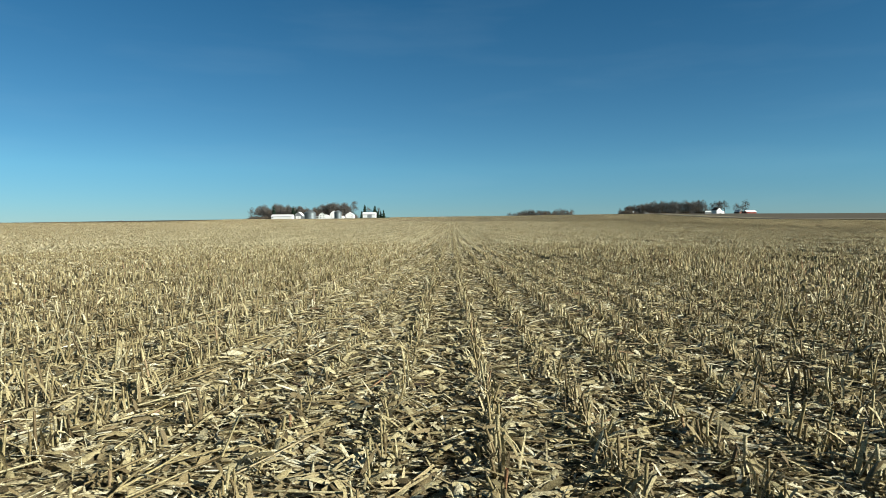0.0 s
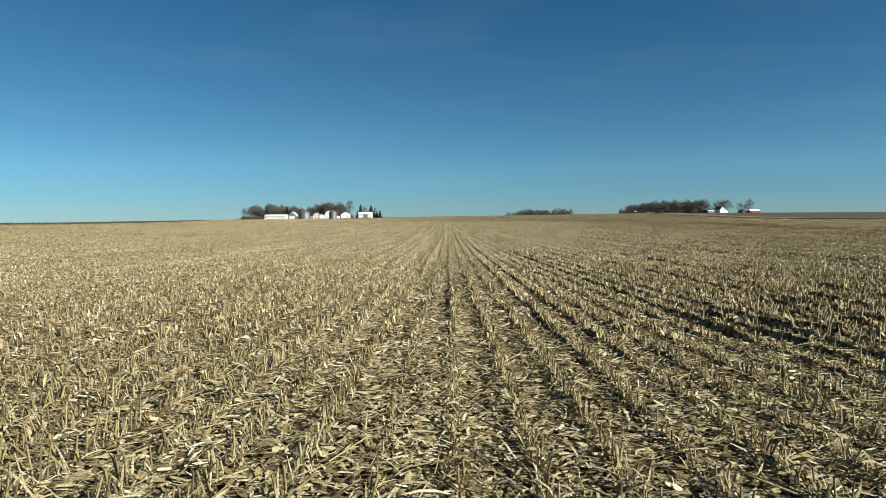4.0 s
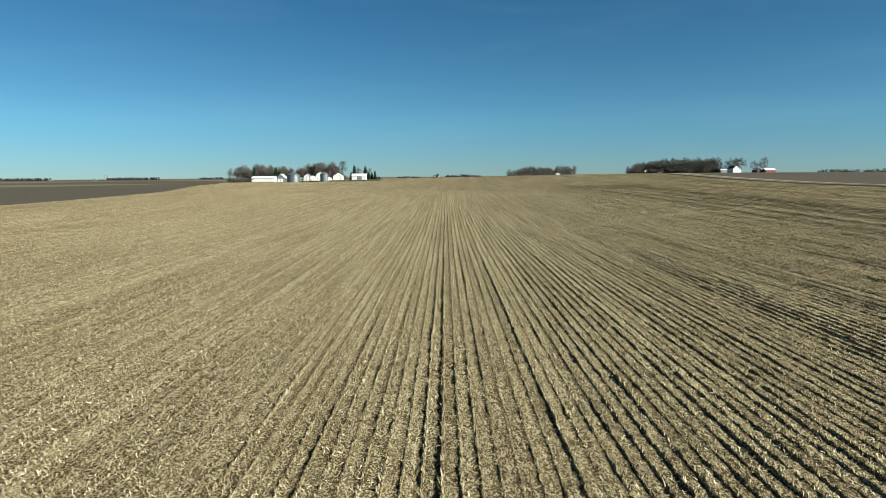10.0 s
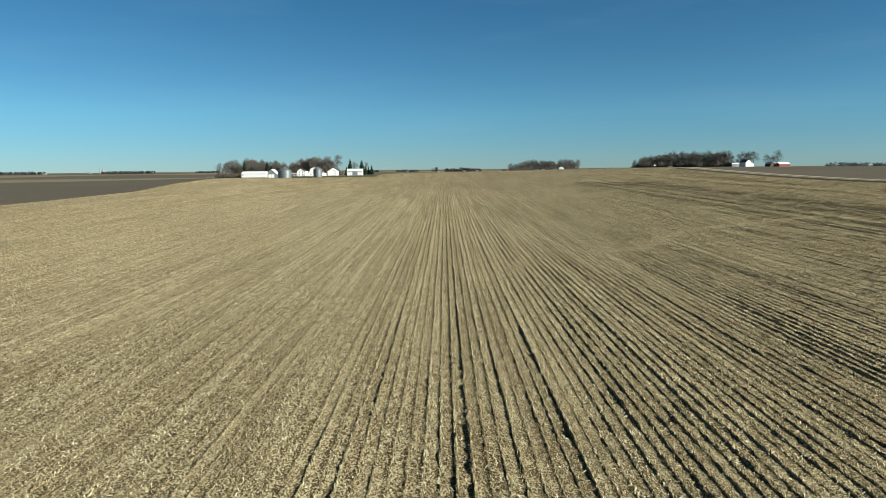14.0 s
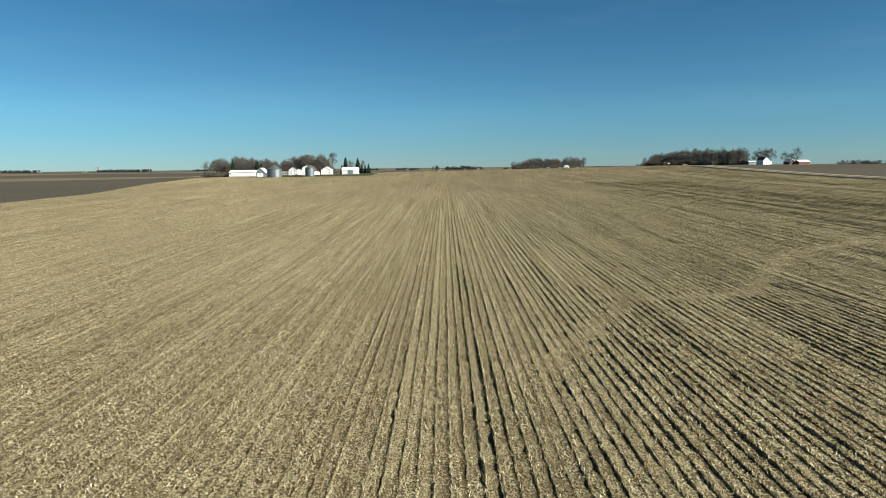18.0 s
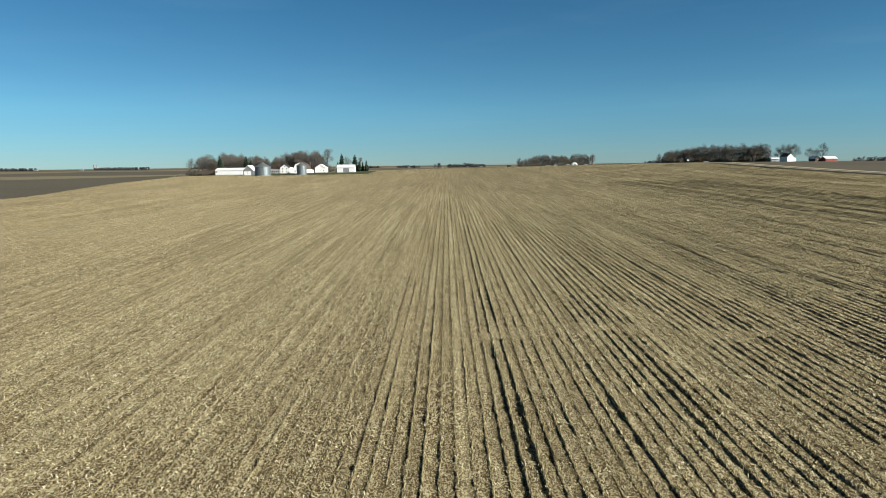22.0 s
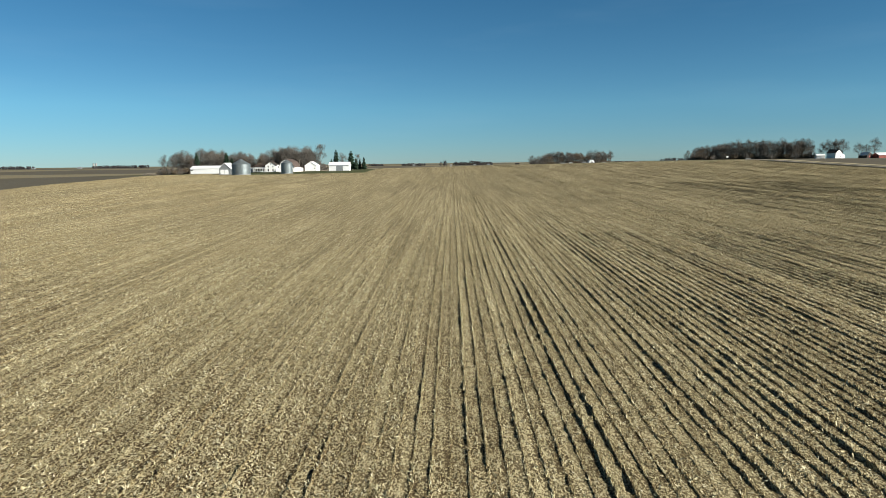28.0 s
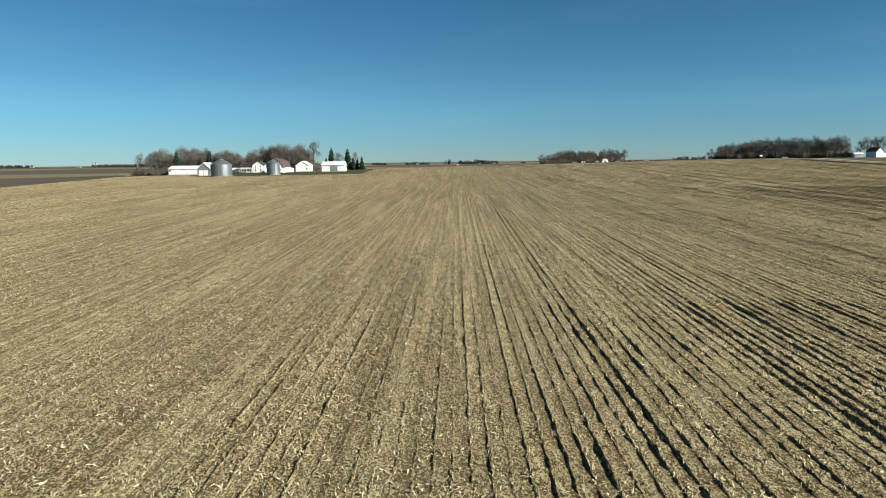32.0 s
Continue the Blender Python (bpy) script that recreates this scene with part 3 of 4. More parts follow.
    for s in (-1, 1):
        for (x0, z0), (x1, z1) in (((w / 2 + 0.35, e - 0.5), (w * 0.33, k)), ((w * 0.33, k), (0, top))):
            prism(roof, [(s * x0, z0 + 0.03), (s * x1, z1 + 0.03), (s * x1 + s * 0.05, z1 + 0.2), (s * (x0 + 0.05), z0 + 0.2)], -0.4, 20.4)
    part("roof", roof, M["brown_shingle"], t, "dark brown shingle gambrel roof")
    add_door(t, 0, 0, 0.25, 3.2, 3.4, M["white_paint"], "white barn door")
    add_door(t, 0, 0, 5.4, 1.5, 1.5, M["white_paint"], "white loft hatch")
    for x in (-3.4, 3.4):
        add_window(t, x, -0.02, 1.9, 0.8, 0.9)
    part("lean_to", prism(bmesh.new(), [(w / 2, 0.2), (w / 2 + 3.2, 0.2), (w / 2 + 3.2, 2.6), (w / 2, 3.3)], 3, 15), M["white_paint"], t, "low white lean-to")
    t = shed("white gabled machine shed with pale roof", "shed", at(-98.2, 704), 8.3, 13, 3.9, 6.6, M["white_paint"], M["white_roof"], False, name="machine_shed")
    add_door(t, -1.2, 0, 0.25, 3.6, 3.2, M["white_paint"], "white sliding door")
    add_window(t, 2.8, -0.02, 1.9, 0.9, 1.0)
    t = shed("white metal machine shed with grey sliding doors", "shed", at(-73.8, 675), 13.2, 9.5, 3.9, 5.8, M["white_metal"], M["white_roof"], True, name="machine_shed")
    add_door(t, 0.4, 0, 0.25, 4.4, 3.2, M["grey_wall"], "grey sliding door")
    add_door(t, 4.8, 0, 0.25, 3.6, 3.1, M["white_metal"], "white sliding door")
    t = thing("utility_pole", "weathered grey wooden utility pole with crossarm", "utility pole", at(-105.5, 702))
    part("pole", lathe(bmesh.new(), [(0.16, -0.5), (0.11, 9.0), (0, 9.05)], 8), M["wood_post"], t)
    part("crossarm", boxed(-1.1, -0.06, 8.3, 1.1, 0.06, 8.45), M["wood_post"], t)
    for x in (-0.9, 0.0, 0.9):
        part("insulator", lathe(bmesh.new(), [(0.05, 0), (0.07, 0.08), (0.03, 0.2), (0, 0.22)], 6, 8.45), M["grey_wall"], t, place=pose(x, 0, 0))


def farm_east():
    """The white house and red barn beyond the road."""
    t = shed("small white gabled outbuilding by the wood", "shed", at(356, 868, -14), 7.2, 6, 2.9, 4.3, M["white_paint"], M["white_roof"], True)
    add_door(t, 1, 0, 0.22, 2.4, 2.2, M["white_paint"], "white door")
    t = shed("white two-storey house with dark gabled roof", "house", at(364, 853, 24), 9.0, 9, 5.2, 8.3, M["white_paint"], M["shingle"], False, name="farmhouse")
    for x in (-2.4, 2.2):
        add_window(t, x, -0.02, 1.7, 1.0, 1.5)
        add_window(t, x, -0.02, 4.4, 0.9, 1.4)
    part("wing", prism(bmesh.new(), [(4.76, 0.2), (10, 0.2), (10, 3.4), (4.76, 4.6)], 1, 7), M["white_paint"], t, "white lower wing")
    part("chimney", boxed(-0.4, 4, 7.4, 0.4, 4.8, 9.4), M["brown_shingle"], t, "brown brick chimney")
    t = shed("long red barn with pale metal roof", "barn", at(403, 846, 4), 13, 9, 2.9, 5.0, M["red"], M["white_roof"], True, name="red_barn")
    for x in (-3.5, 3):
        add_door(t, x, 0, 0.22, 2.0, 2.1, M["red"], "red plank door")
    t = shed("dark gabled shed joined to the red barn", "shed", at(391, 850, 20), 7, 8, 3.0, 5.6, M["shingle"], M["white_roof"], False)
    add_door(t, 0, 0, 0.22, 2.2, 2.2, M["red"], "red plank door")


def farm_middle():
    """Low buildings along the edge of the middle wood."""
    t = thing("quonset_barn", "white round-roofed barn with pale walls", "barn", at(209, 1180))
    w = 8.5
    outline = [(w / 2 * math.cos(radians(a)), 0.2 + 5.6 * math.sin(radians(a))) for a in range(0, 181, 15)]
    part("shell", prism(bmesh.new(), outline, 0, 16), M["white_metal"], t, "pale curved shell")
    part("door", boxed(-1.6, -0.1, 0.2, 1.6, 0.05, 3.2), M["grey_wall"], t)
    part("vent", boxed(-0.5, -0.08, 4.0, 0.5, 0.04, 4.6), M["trim"], t)
    for x, w, h, mat, lab in ((168, 6, 2.6, "grey_wall", "low grey shed at the wood edge"),
                              (179, 4, 3.2, "white_paint", "white gabled shed before the trees"), (198, 4.5, 3.0, "grey_wall", "grey metal shed beside the round barn"),
                              (226, 5, 2.2, "grey_wall", "low grey lean-to shed by the wood")):
        t = shed(lab, "shed", at(x, 1178), w, 6, h * 0.7, h, M[mat], M["grey_wall"], True)
        add_door(t, 0, 0, 0.22, 1.8, h * 0.55, M["grey_wall"], "grey door", False)


farm_west()
farm_east()
farm_middle()

# ---------------------------------------------------------------- trees
def tube(V, F, a, b, r0, r1, sides=3):
    """Adds one tapered length of branch."""
    d = (b - a).normalized()
    u = d.orthogonal().normalized()
    w = d.cross(u)
    k = len(V)
    for p, r in ((a, r0), (b, r1)):
        for i in range(sides):
            q = math.tau * i / sides
            V.append(tuple(p + (u * math.cos(q) + w * math.sin(q)) * r))
    for i in range(sides):
        j = (i + 1) % sides
        F.append((k + i, k + j, k + sides + j, k + sides + i))


def bare_tree(rng, h, spread, limbs=9, twigs=150, thick=1.0):
    """Trunk with limbs, and a rounded crown of branches and fine twigs, as two meshes."""
    tv, tf, cv, cf = [], [], [], []
    lean = Vector((rng.uniform(-0.06, 0.06), rng.uniform(-0.06, 0.06), 1))
    fork = h * rng.uniform(0.12, 0.22)
    r = 0.02 * h * thick
    base, mid = Vector((0, 0, -0.5)), lean * fork
    tube(tv, tf, base, mid * 0.3, r * 1.35, r * 1.0, 6)
    tube(tv, tf, mid * 0.3, mid, r * 1.0, r * 0.8, 6)
    tops = mid + lean * h * 0.5
    tube(tv, tf, mid, tops, r * 0.75, r * 0.3, 5)
    for i in range(limbs):
        a = math.tau * (i * 0.382 + rng.uniform(-0.06, 0.06))
        f = (i + 0.5) / limbs
        start = mid.lerp(tops, f * 0.85)
        out = Vector((math.cos(a), math.sin(a), 0))
        reach = spread * rng.uniform(0.6, 0.85) * (1.05 - 0.85 * f * f)
        heart = out * reach + Vector((0, 0, h * (0.38 + 0.44 * f + rng.uniform(-0.05, 0.05))))
        knee = start.lerp(heart, 0.5) + Vector((0, 0, h * 0.03))
        tube(tv, tf, start, knee, r * 0.45, r * 0.3, 4)
        tube(tv, tf, knee, heart, r * 0.28, r * 0.12, 4)
        wide = spread * rng.uniform(0.38, 0.52)
        for j in range(twigs):
            d = Vector((rng.gauss(0, 1), rng.gauss(0, 1), rng.gauss(0.15, 0.9))).normalized()
            p = heart + Vector((d.x, d.y, d.z * 0.9)) * wide * rng.random() ** 0.45
            p.z = min(p.z, h * rng.uniform(0.93, 1.0))
            way = (d * 0.7 + out * 0.25 + Vector((rng.gauss(0, 0.3), rng.gauss(0, 0.3), rng.uniform(0.1, 0.8)))).normalized()
            if j % 12 == 0:
                tube(cv, cf, knee.lerp(heart, rng.uniform(0.3, 1)), p, r * 0.13, r * 0.08)
            L = h * rng.uniform(0.022, 0.06)
            u = way.cross(Vector((rng.gauss(0, 1), rng.gauss(0, 1), rng.gauss(0, 1)))).normalized() * r * 0.17
            k = len(cv)
            cv += [tuple(p - way * L * 0.4 + u), tuple(p - way * L * 0.4 - u), tuple(p + way * L)]
            cf.append((k, k + 1, k + 2))
    cf = [t for q in cf for t in ((q,) if len(q) == 3 else (q[:3], (q[0], q[2], q[3])))]
    return (mesh_from("trunk", tv, tf, (M["bark"],)), (cv, cf))


def tree_kind(seed, h, spread, mat, label, limbs=9, twigs=150, thick=1.0):
    rng = random.Random(seed)
    trunk, (cv, cf) = bare_tree(rng, h, spread, limbs, twigs, thick)
    t = thing("tree", label, "tree", pose(0, 0, -60))
    for name, me in (("trunk", trunk), ("crown", mesh_from("crown", cv, cf, (M[mat],)))):
        ob = new(name, me)
        ob.parent = t
    return t


def spruce_kind(seed, h, r):
    """A spruce with whorls of drooping, needle-clad boughs."""
    rng = random.Random(seed)
    t = thing("spruce", "dark green spruce tree in the farmyard", "spruce tree", pose(0, 0, -60), "spruces by the yard")
    part("trunk", lathe(bmesh.new(), [(0.02 * h, -0.4), (0.012 * h, h * 0.5), (0.01, h * 0.98), (0, h)], 6), M["bark"], t)
    V, F = [], []
    levels = int(h * 2.4)
    for i in range(levels):
        f = i / levels
        z = h * (0.07 + 0.92 * f)
        reach = r * (1 - f) ** 0.62 * min(1, 0.6 + 2.5 * f) * rng.uniform(0.55, 1.15) + 0.15
        n = max(6, int(17 * (1 - f)))
        for k in range(n):
            a = math.tau * (k + rng.random()) / n
            out, side = Vector((math.cos(a), math.sin(a), 0)), Vector((-math.sin(a), math.cos(a), 0))
            L = reach * rng.uniform(0.6, 1.2)
            w = 0.26 * L + 0.16
            root, tip = Vector((0, 0, z)), out * L + Vector((0, 0, z - L * rng.uniform(0.18, 0.42)))
            midp = root.lerp(tip, 0.55) + Vector((0, 0, 0.06 * L))
            b = len(V)
            V += [tuple(root), tuple(midp + side * w), tuple(tip), tuple(midp - side * w), tuple(midp + Vector((0, 0, 0.25 * w + 0.05))), tuple(midp - Vector((0, 0, 0.5 * w + 0.08)))]
            F += [(b, b + 1, b + 4), (b + 1, b + 2, b + 4), (b + 2, b + 3, b + 4), (b + 3, b, b + 4), (b, b + 5, b + 1), (b + 1, b + 5, b + 2), (b + 2, b + 5, b + 3), (b + 3, b + 5, b)]
    ob = new("crown", mesh_from("crown", V, F, (M["needle"],)))
    ob.parent = t
    return t


def bush_kind(seed, h, r, mat, label):
    rng = random.Random(seed)
    V, F = [], []
    for i in range(30):
        a, k = rng.uniform(0, math.tau), rng.random() ** 0.5
        root = Vector((math.cos(a), math.sin(a), 0)) * r * k * 0.5 + Vector((0, 0, -0.2))
        tip = Vector((math.cos(a), math.sin(a), 0)) * r * k + Vector((rng.gauss(0, 0.15) * r, rng.gauss(0, 0.15) * r, h * rng.uniform(0.5, 1.0) * (1 - 0.4 * k)))
        tube(V, F, root, tip, 0.09, 0.05)
        for _ in range(4):
            s = root.lerp(tip, rng.uniform(0.3, 1))
            tube(V, F, s, s + Vector((rng.gauss(0, 0.4), rng.gauss(0, 0.4), rng.uniform(0.0, 0.6))), 0.09, 0.05)
    me = mesh_from("bush", V, F, (M[mat],))
    return tagged(new("bush", me), label, "bush")


def plant_trees():
    greys = [tree_kind(11 + i, 16, 5.2, "twig", "bare grey-brown deciduous tree in a shelterbelt", 9, 150, 1.0) for i in range(4)]
    russets = [tree_kind(31 + i, 13.5, 4.8, "russet", "bare russet-twigged tree in a shelterbelt", 9, 150, 1.0) for i in range(2)]
    tall = [tree_kind(51 + i, 18, 4.4, "twig", "tall open-crowned bare tree", 10, 110, 0.9) for i in range(2)]
    bushes = [bush_kind(71, 3.4, 2.6, "twig", "dense bare brown shrub at the tree line"), bush_kind(72, 3.0, 2.4, "russet", "russet shrub at the tree line")]
    made = []

    def put(kind, x, y, scale, rng, group, label=""):
        first = kind not in made
        m = at(x, y, rng.uniform(0, 360), 0.1)
        if first:
            made.append(kind)
            o = kind
        else:
            o = copy_thing(kind, m)
        o.matrix_basis = m @ Matrix.Diagonal((scale * rng.uniform(0.72, 1.0), scale * rng.uniform(0.72, 1.0), scale, 1))
        tagged(o, label, "", group)

    rng = random.Random(5)
    # shelterbelt behind the western farmstead
    for i in range(150):
        f = (i + rng.random()) / 150
        x = -202 + f * 97
        y = 742 + rng.uniform(-12, 34) - 14 * (1 - f)
        s = rng.uniform(0.76, 1.28) * (0.96 + 0.12 * math.sin(f * 9))
        put(rng.choice(greys + greys + russets), x, y, s, rng, "western shelterbelt")
    for x, y, s in ((-207, 718, 1.0), (-200, 716, 0.95), (-203, 724, 1.0), (-192, 718, 0.95), (-186, 716, 0.8), (-109, 736, 0.86), (-105, 738, 0.78)):
        put(rng.choice(greys), x, y, s, rng, "western shelterbelt")
    put(tall[0], -98.4, 742, 1.35, rng, "western shelterbelt")
    put(tall[1], -71, 752, 0.78, rng, "western shelterbelt")
    put(greys[1], -81.5, 744, 0.9, rng, "western shelterbelt")
    for i in range(40):
        put(rng.choice(bushes), rng.uniform(-208, -184), 706 + rng.uniform(-2, 12), rng.uniform(1.0, 1.9), rng, "western shelterbelt shrubs")
    for i in range(30):
        put(rng.choice(bushes), -184 + i * 3 + rng.uniform(-1, 1), 732 + rng.uniform(-3, 8), rng.uniform(1.3, 2.3), rng, "western shelterbelt shrubs")
    # eastern wood
    for i in range(96):
        f = (i + rng.random()) / 96
        x = 268 + f * 100
        y = 958 - 62 * f + rng.uniform(-14, 26)
        s = rng.uniform(0.88, 1.46) * min(1.0, 0.6 + f * 1.5)
        put(rng.choice(greys + russets + greys), x, y, s, rng, "eastern wood")
    for x, y, s in ((263, 958, 0.72), (270, 950, 0.68), (277, 955, 0.78)):
        put(tall[0], x, y, s, rng, "eastern wood")
    for i in range(60):
        f = ((i + rng.random()) / 60) ** 1.3
        put(rng.choice(bushes), 262 + f * 102, 948 - 64 * f + rng.uniform(-6, 6), rng.uniform(1.6, 2.8), rng, "eastern wood shrubs")
    for x, y, s in ((352, 882, 0.75), (371, 872, 1.2), (375, 874, 1.35), (380, 874, 1.3), (373, 884, 1.3), (397, 876, 1.05), (402, 860, 1.32), (406, 879, 0.95)):
        put(greys[x % 4], x, y, s, rng, "trees round the eastern farm")
    # middle wood
    for i in range(76):
        f = (i + rng.random()) / 76
        put(rng.choice(greys + russets), 126 + f * 118, 1196 + rng.uniform(0, 34), rng.uniform(0.9, 1.42) * min(1, 0.75 + f), rng, "middle wood")
    for i in range(30):
        put(rng.choice(bushes), 126 + i * 3.6 * (0.4 + 0.6 * i / 30) + rng.uniform(-1, 1), 1194 + rng.uniform(-3, 8), rng.uniform(1.8, 3.0), rng, "middle wood shrubs")
    # thickets that close the woods
    for x0, x1, y0, y1, n, s0, s1, group in ((-200, -98, 738, 768, 40, 1.8, 3.0, "western shelterbelt"), (272, 366, 960, 902, 44, 1.8, 3.4, "eastern wood"), (128, 240, 1204, 1216, 38, 1.8, 3.2, "middle wood")):
        for i in range(n):
            f = (i + rng.random()) / n
            put(rng.choice(bushes), x0 + (x1 - x0) * f, y0 + (y1 - y0) * f + rng.uniform(-6, 12), rng.uniform(s0, s1) * min(1, 0.55 + 3 * f), rng, group, "dense thicket of bare grey-brown branches")
    firs = [spruce_kind(91, 11.5, 3.5), spruce_kind(92, 9, 3.1)]
    for x, y, s, k in ((-89, 738, 0.98, 1), (-85.8, 740, 1.4, 0), (-73.8, 735, 1.28, 0), (-70.3, 736, 1.02, 1), (-66.8, 731, 0.86, 1), (-182.4, 716, 1.36, 0), (-161.6, 718, 1.34, 0), (-158.5, 720, 1.3, 1), (-63.5, 729, 1.05, 1), (-99, 712, 0.5, 1), (-205, 708, 0.6, 1), (-200, 705, 0.55, 1)):
        put(firs[k], x, y, s, rng, "spruces by the yard")


plant_trees()


def far_wood(seed, x0, x1, y, h, label, gaps=0.0):
    """A far line of trees: many twig clumps with an uneven top, one object."""
    rng = random.Random(seed)
    V, F = [], []
    n = max(6, int((x1 - x0) / (2.0 if y < 2000 else 2.6)))
    for i in range(n):
        if rng.random() < gaps:
            continue
        x, q = x0 + (x1 - x0) * (i + rng.random()) / n, y + rng.uniform(-20, 20)
        z, hh, r = land(x, q), h * rng.uniform(0.6, 1.0), h * rng.uniform(0.3, 0.45)
        tube(V, F, Vector((x, q, z - 0.5)), Vector((x, q, z + hh * 0.6)), 0.3, 0.15)
        for _ in range(26):
            a, e, k = rng.uniform(0, math.tau), rng.uniform(0.02, 1), rng.random() ** 0.5
            w = r * k * math.sin(min(1, e * 1.2 + 0.25) * 2.6)
            c = Vector((x + math.cos(a) * w, q + math.sin(a) * w, z + hh * e * 0.9))
            tip = c + Vector((math.cos(a) * 0.5 + rng.gauss(0, 0.5), math.sin(a) * 0.5, rng.uniform(0.3, 1.2))) * hh * 0.1
            tube(V, F, c, tip, 0.85 * y / 1500, 0.55 * y / 1500)
    me = mesh_from("far_trees", V, F, (M["far_wood"],))
    tagged(new("far_trees", me), label, "trees", kind="stuff")


def far_things():
    for k, (x0, x1, y, h) in enumerate(((-2300, -1715, 3000, 14), (-1460, -1235, 3000, 13), (-1050, -945, 3000, 10), (-255, -205, 2500, 9), (-140, -60, 2500, 10),
                                        (38, 95, 2480, 14), (90, 130, 2460, 18), (125, 172, 2490, 13), (245, 262, 2500, 6), (500, 640, 2200, 7), (500, 590, 1750, 13), (850, 1350, 1500, 14),
                                        (1150, 1700, 1700, 12), (-6, 11, 2500, 20))):
        far_wood(200 + k, x0, x1, y, h, "lone bare tree far across the fields" if k == 13 else "distant bare tree line on the horizon", 0.1)
    for x, y, w, h in ((-98, 2460, 8, 4.5), (104, 2400, 7, 4), (150, 2410, 8, 4), (560, 2150, 10, 5), (600, 2250, 9, 5), (1010, 1480, 10, 5), (-1690, 2960, 12, 6), (-1500, 2960, 16, 7)):
        t = shed("pale grey farm building far across the fields", "barn", at(x, y), w, 10, h * 0.6, h, M["grey_wall"], M["grey_wall"], True, name="far_barn")
    for x in (-1618, -1606):
        t = thing("silo", "tall pale concrete silo on the horizon", "silo", at(x, 3299))
        part("shaft", lathe(bmesh.new(), [(3.6, -1), (3.6, 20), (3.4, 20.5)], 20), M["concrete"], t)
        part("dome", lathe(bmesh.new(), [(3.7, 20.2), (3.0, 22), (1.6, 23.2), (0, 23.6)], 20), M["zinc"], t)
    # marker box on a post by the road
    t = thing("mailbox", "white roadside box on a wooden post", "mailbox", at(234, 793))
    part("post", boxed(-0.08, -0.08, -0.3, 0.08, 0.08, 1.9), M["wood_post"], t)
    part("body", boxed(-0.9, -0.5, 1.9, 0.9, 0.5, 3.1, edge=0.12), M["white_metal"], t, "white box body")
    t = thing("marker_box", "small pale marker box at the far field end", "marker", at(2, 798))
    part("body", boxed(-0.9, -0.4, -0.3, 0.9, 0.4, 1.3, edge=0.06), M["concrete"], t)
    part("cap", boxed(-1.0, -0.5, 1.3, 1.0, 0.5, 1.45), M["white_paint"], t, "white cap")
    # an unidentified pale object at the bend, given a culvert head's shape
    t = thing("bend_marker", "pale object at the road bend, built as a culvert head", "culvert", at(247, 783))
    part("head_wall", boxed(-2.2, -0.4, -0.5, 2.2, 0.4, 1.6, edge=0.08), M["concrete"], t)
    part("pipe", lathe(bmesh.new(), [(0.5, 0), (0.6, 0), (0.6, 1.5), (0.5, 1.5)], 14), M["zinc"], t, place=pose(0, -0.3, 0.5, 90, 0, 0))


far_things()


def brush_pile():
    """Grey cut branches heaped beside the shelterbelt."""
    pick = random.Random(17)
    t = thing("brush_pile", "heap of pale grey cut branches beside the trees", "brush pile", at(-203, 686))
    for i in range(46):
        a = pick.uniform(0, math.tau)
        V, F = [], []
        c = Vector((pick.gauss(0, 2.6), pick.gauss(0, 1.3), pick.uniform(0.1, 1.3)))
        d = Vector((math.cos(a), math.sin(a), pick.gauss(0, 0.3))) * pick.uniform(1.0, 2.2)
        tube(V, F, c - d, c + d, 0.13, 0.07, 5)
        ob = new("branch", mesh_from("branch", V, F, (M["wood_post"],)))
        ob.parent = t


brush_pile()


# ---------------------------------------------------------------- maize stubble
rng = np.random.default_rng(7)


def prisms(P, axis, length, r0, r1, sides, bend=0.0):
    """Many thin tapered stems at once: roots P, unit axes, lengths, radii; returns corners and quads."""
    n = len(P)
    ref = np.where(np.abs(axis[:, 2:3]) < 0.9, np.array([[0, 0, 1.0]]), np.array([[1.0, 0, 0]]))
    u = np.cross(axis, ref)
    u /= np.linalg.norm(u, axis=1)[:, None]
    w = np.cross(axis, u)
    spin = rng.uniform(0, math.tau, n)
    levels = (0.0, 0.5, 1.0) if bend else (0.0, 1.0)
    drift = rng.normal(0, 1, (n, 3)) * np.array([1, 1, 0])
    V = []
    for f in levels:
        c = P + axis * (length * f)[:, None] + drift * (bend * f * f * length)[:, None] if bend else P + axis * (length * f)[:, None]
        r = r0 + (r1 - r0) * f
        for i in range(sides):
            q = spin + math.tau * i / sides
            V.append(c + (u * np.cos(q)[:, None] + w * np.sin(q)[:, None]) * r[:, None])
    V = np.stack(V, 1)
    k = V.shape[1]
    F = []
    for a in range(len(levels) - 1):
        for i in range(sides):
            j = (i + 1) % sides
            F.append((a * sides + i, a * sides + j, (a + 1) * sides + j, (a + 1) * sides + i))
    if sides == 4:
        b = (len(levels) - 1) * sides
        F.append((b, b + 1, b + 2, b + 3))
    F = (np.arange(n)[:, None, None] * k + np.array(F)[None]).reshape(-1, 4)
    return V.reshape(-1, 3), F


def spikes(P, axis, length, r):
    """Many three-sided spikes."""
    n = len(P)
    q = rng.uniform(0, math.tau, n)
    V = [P + np.stack([np.cos(q + a), np.sin(q + a), 0 * q], 1) * r[:, None] for a in (0, 2.094, 4.189)] + [P + axis * length[:, None]]
    V = np.stack(V, 1)
    F = (np.arange(n)[:, None, None] * 4 + np.array([(0, 1, 3), (1, 2, 3), (2, 0, 3)])[None]).reshape(-1, 3)
    return V.reshape(-1, 3), F


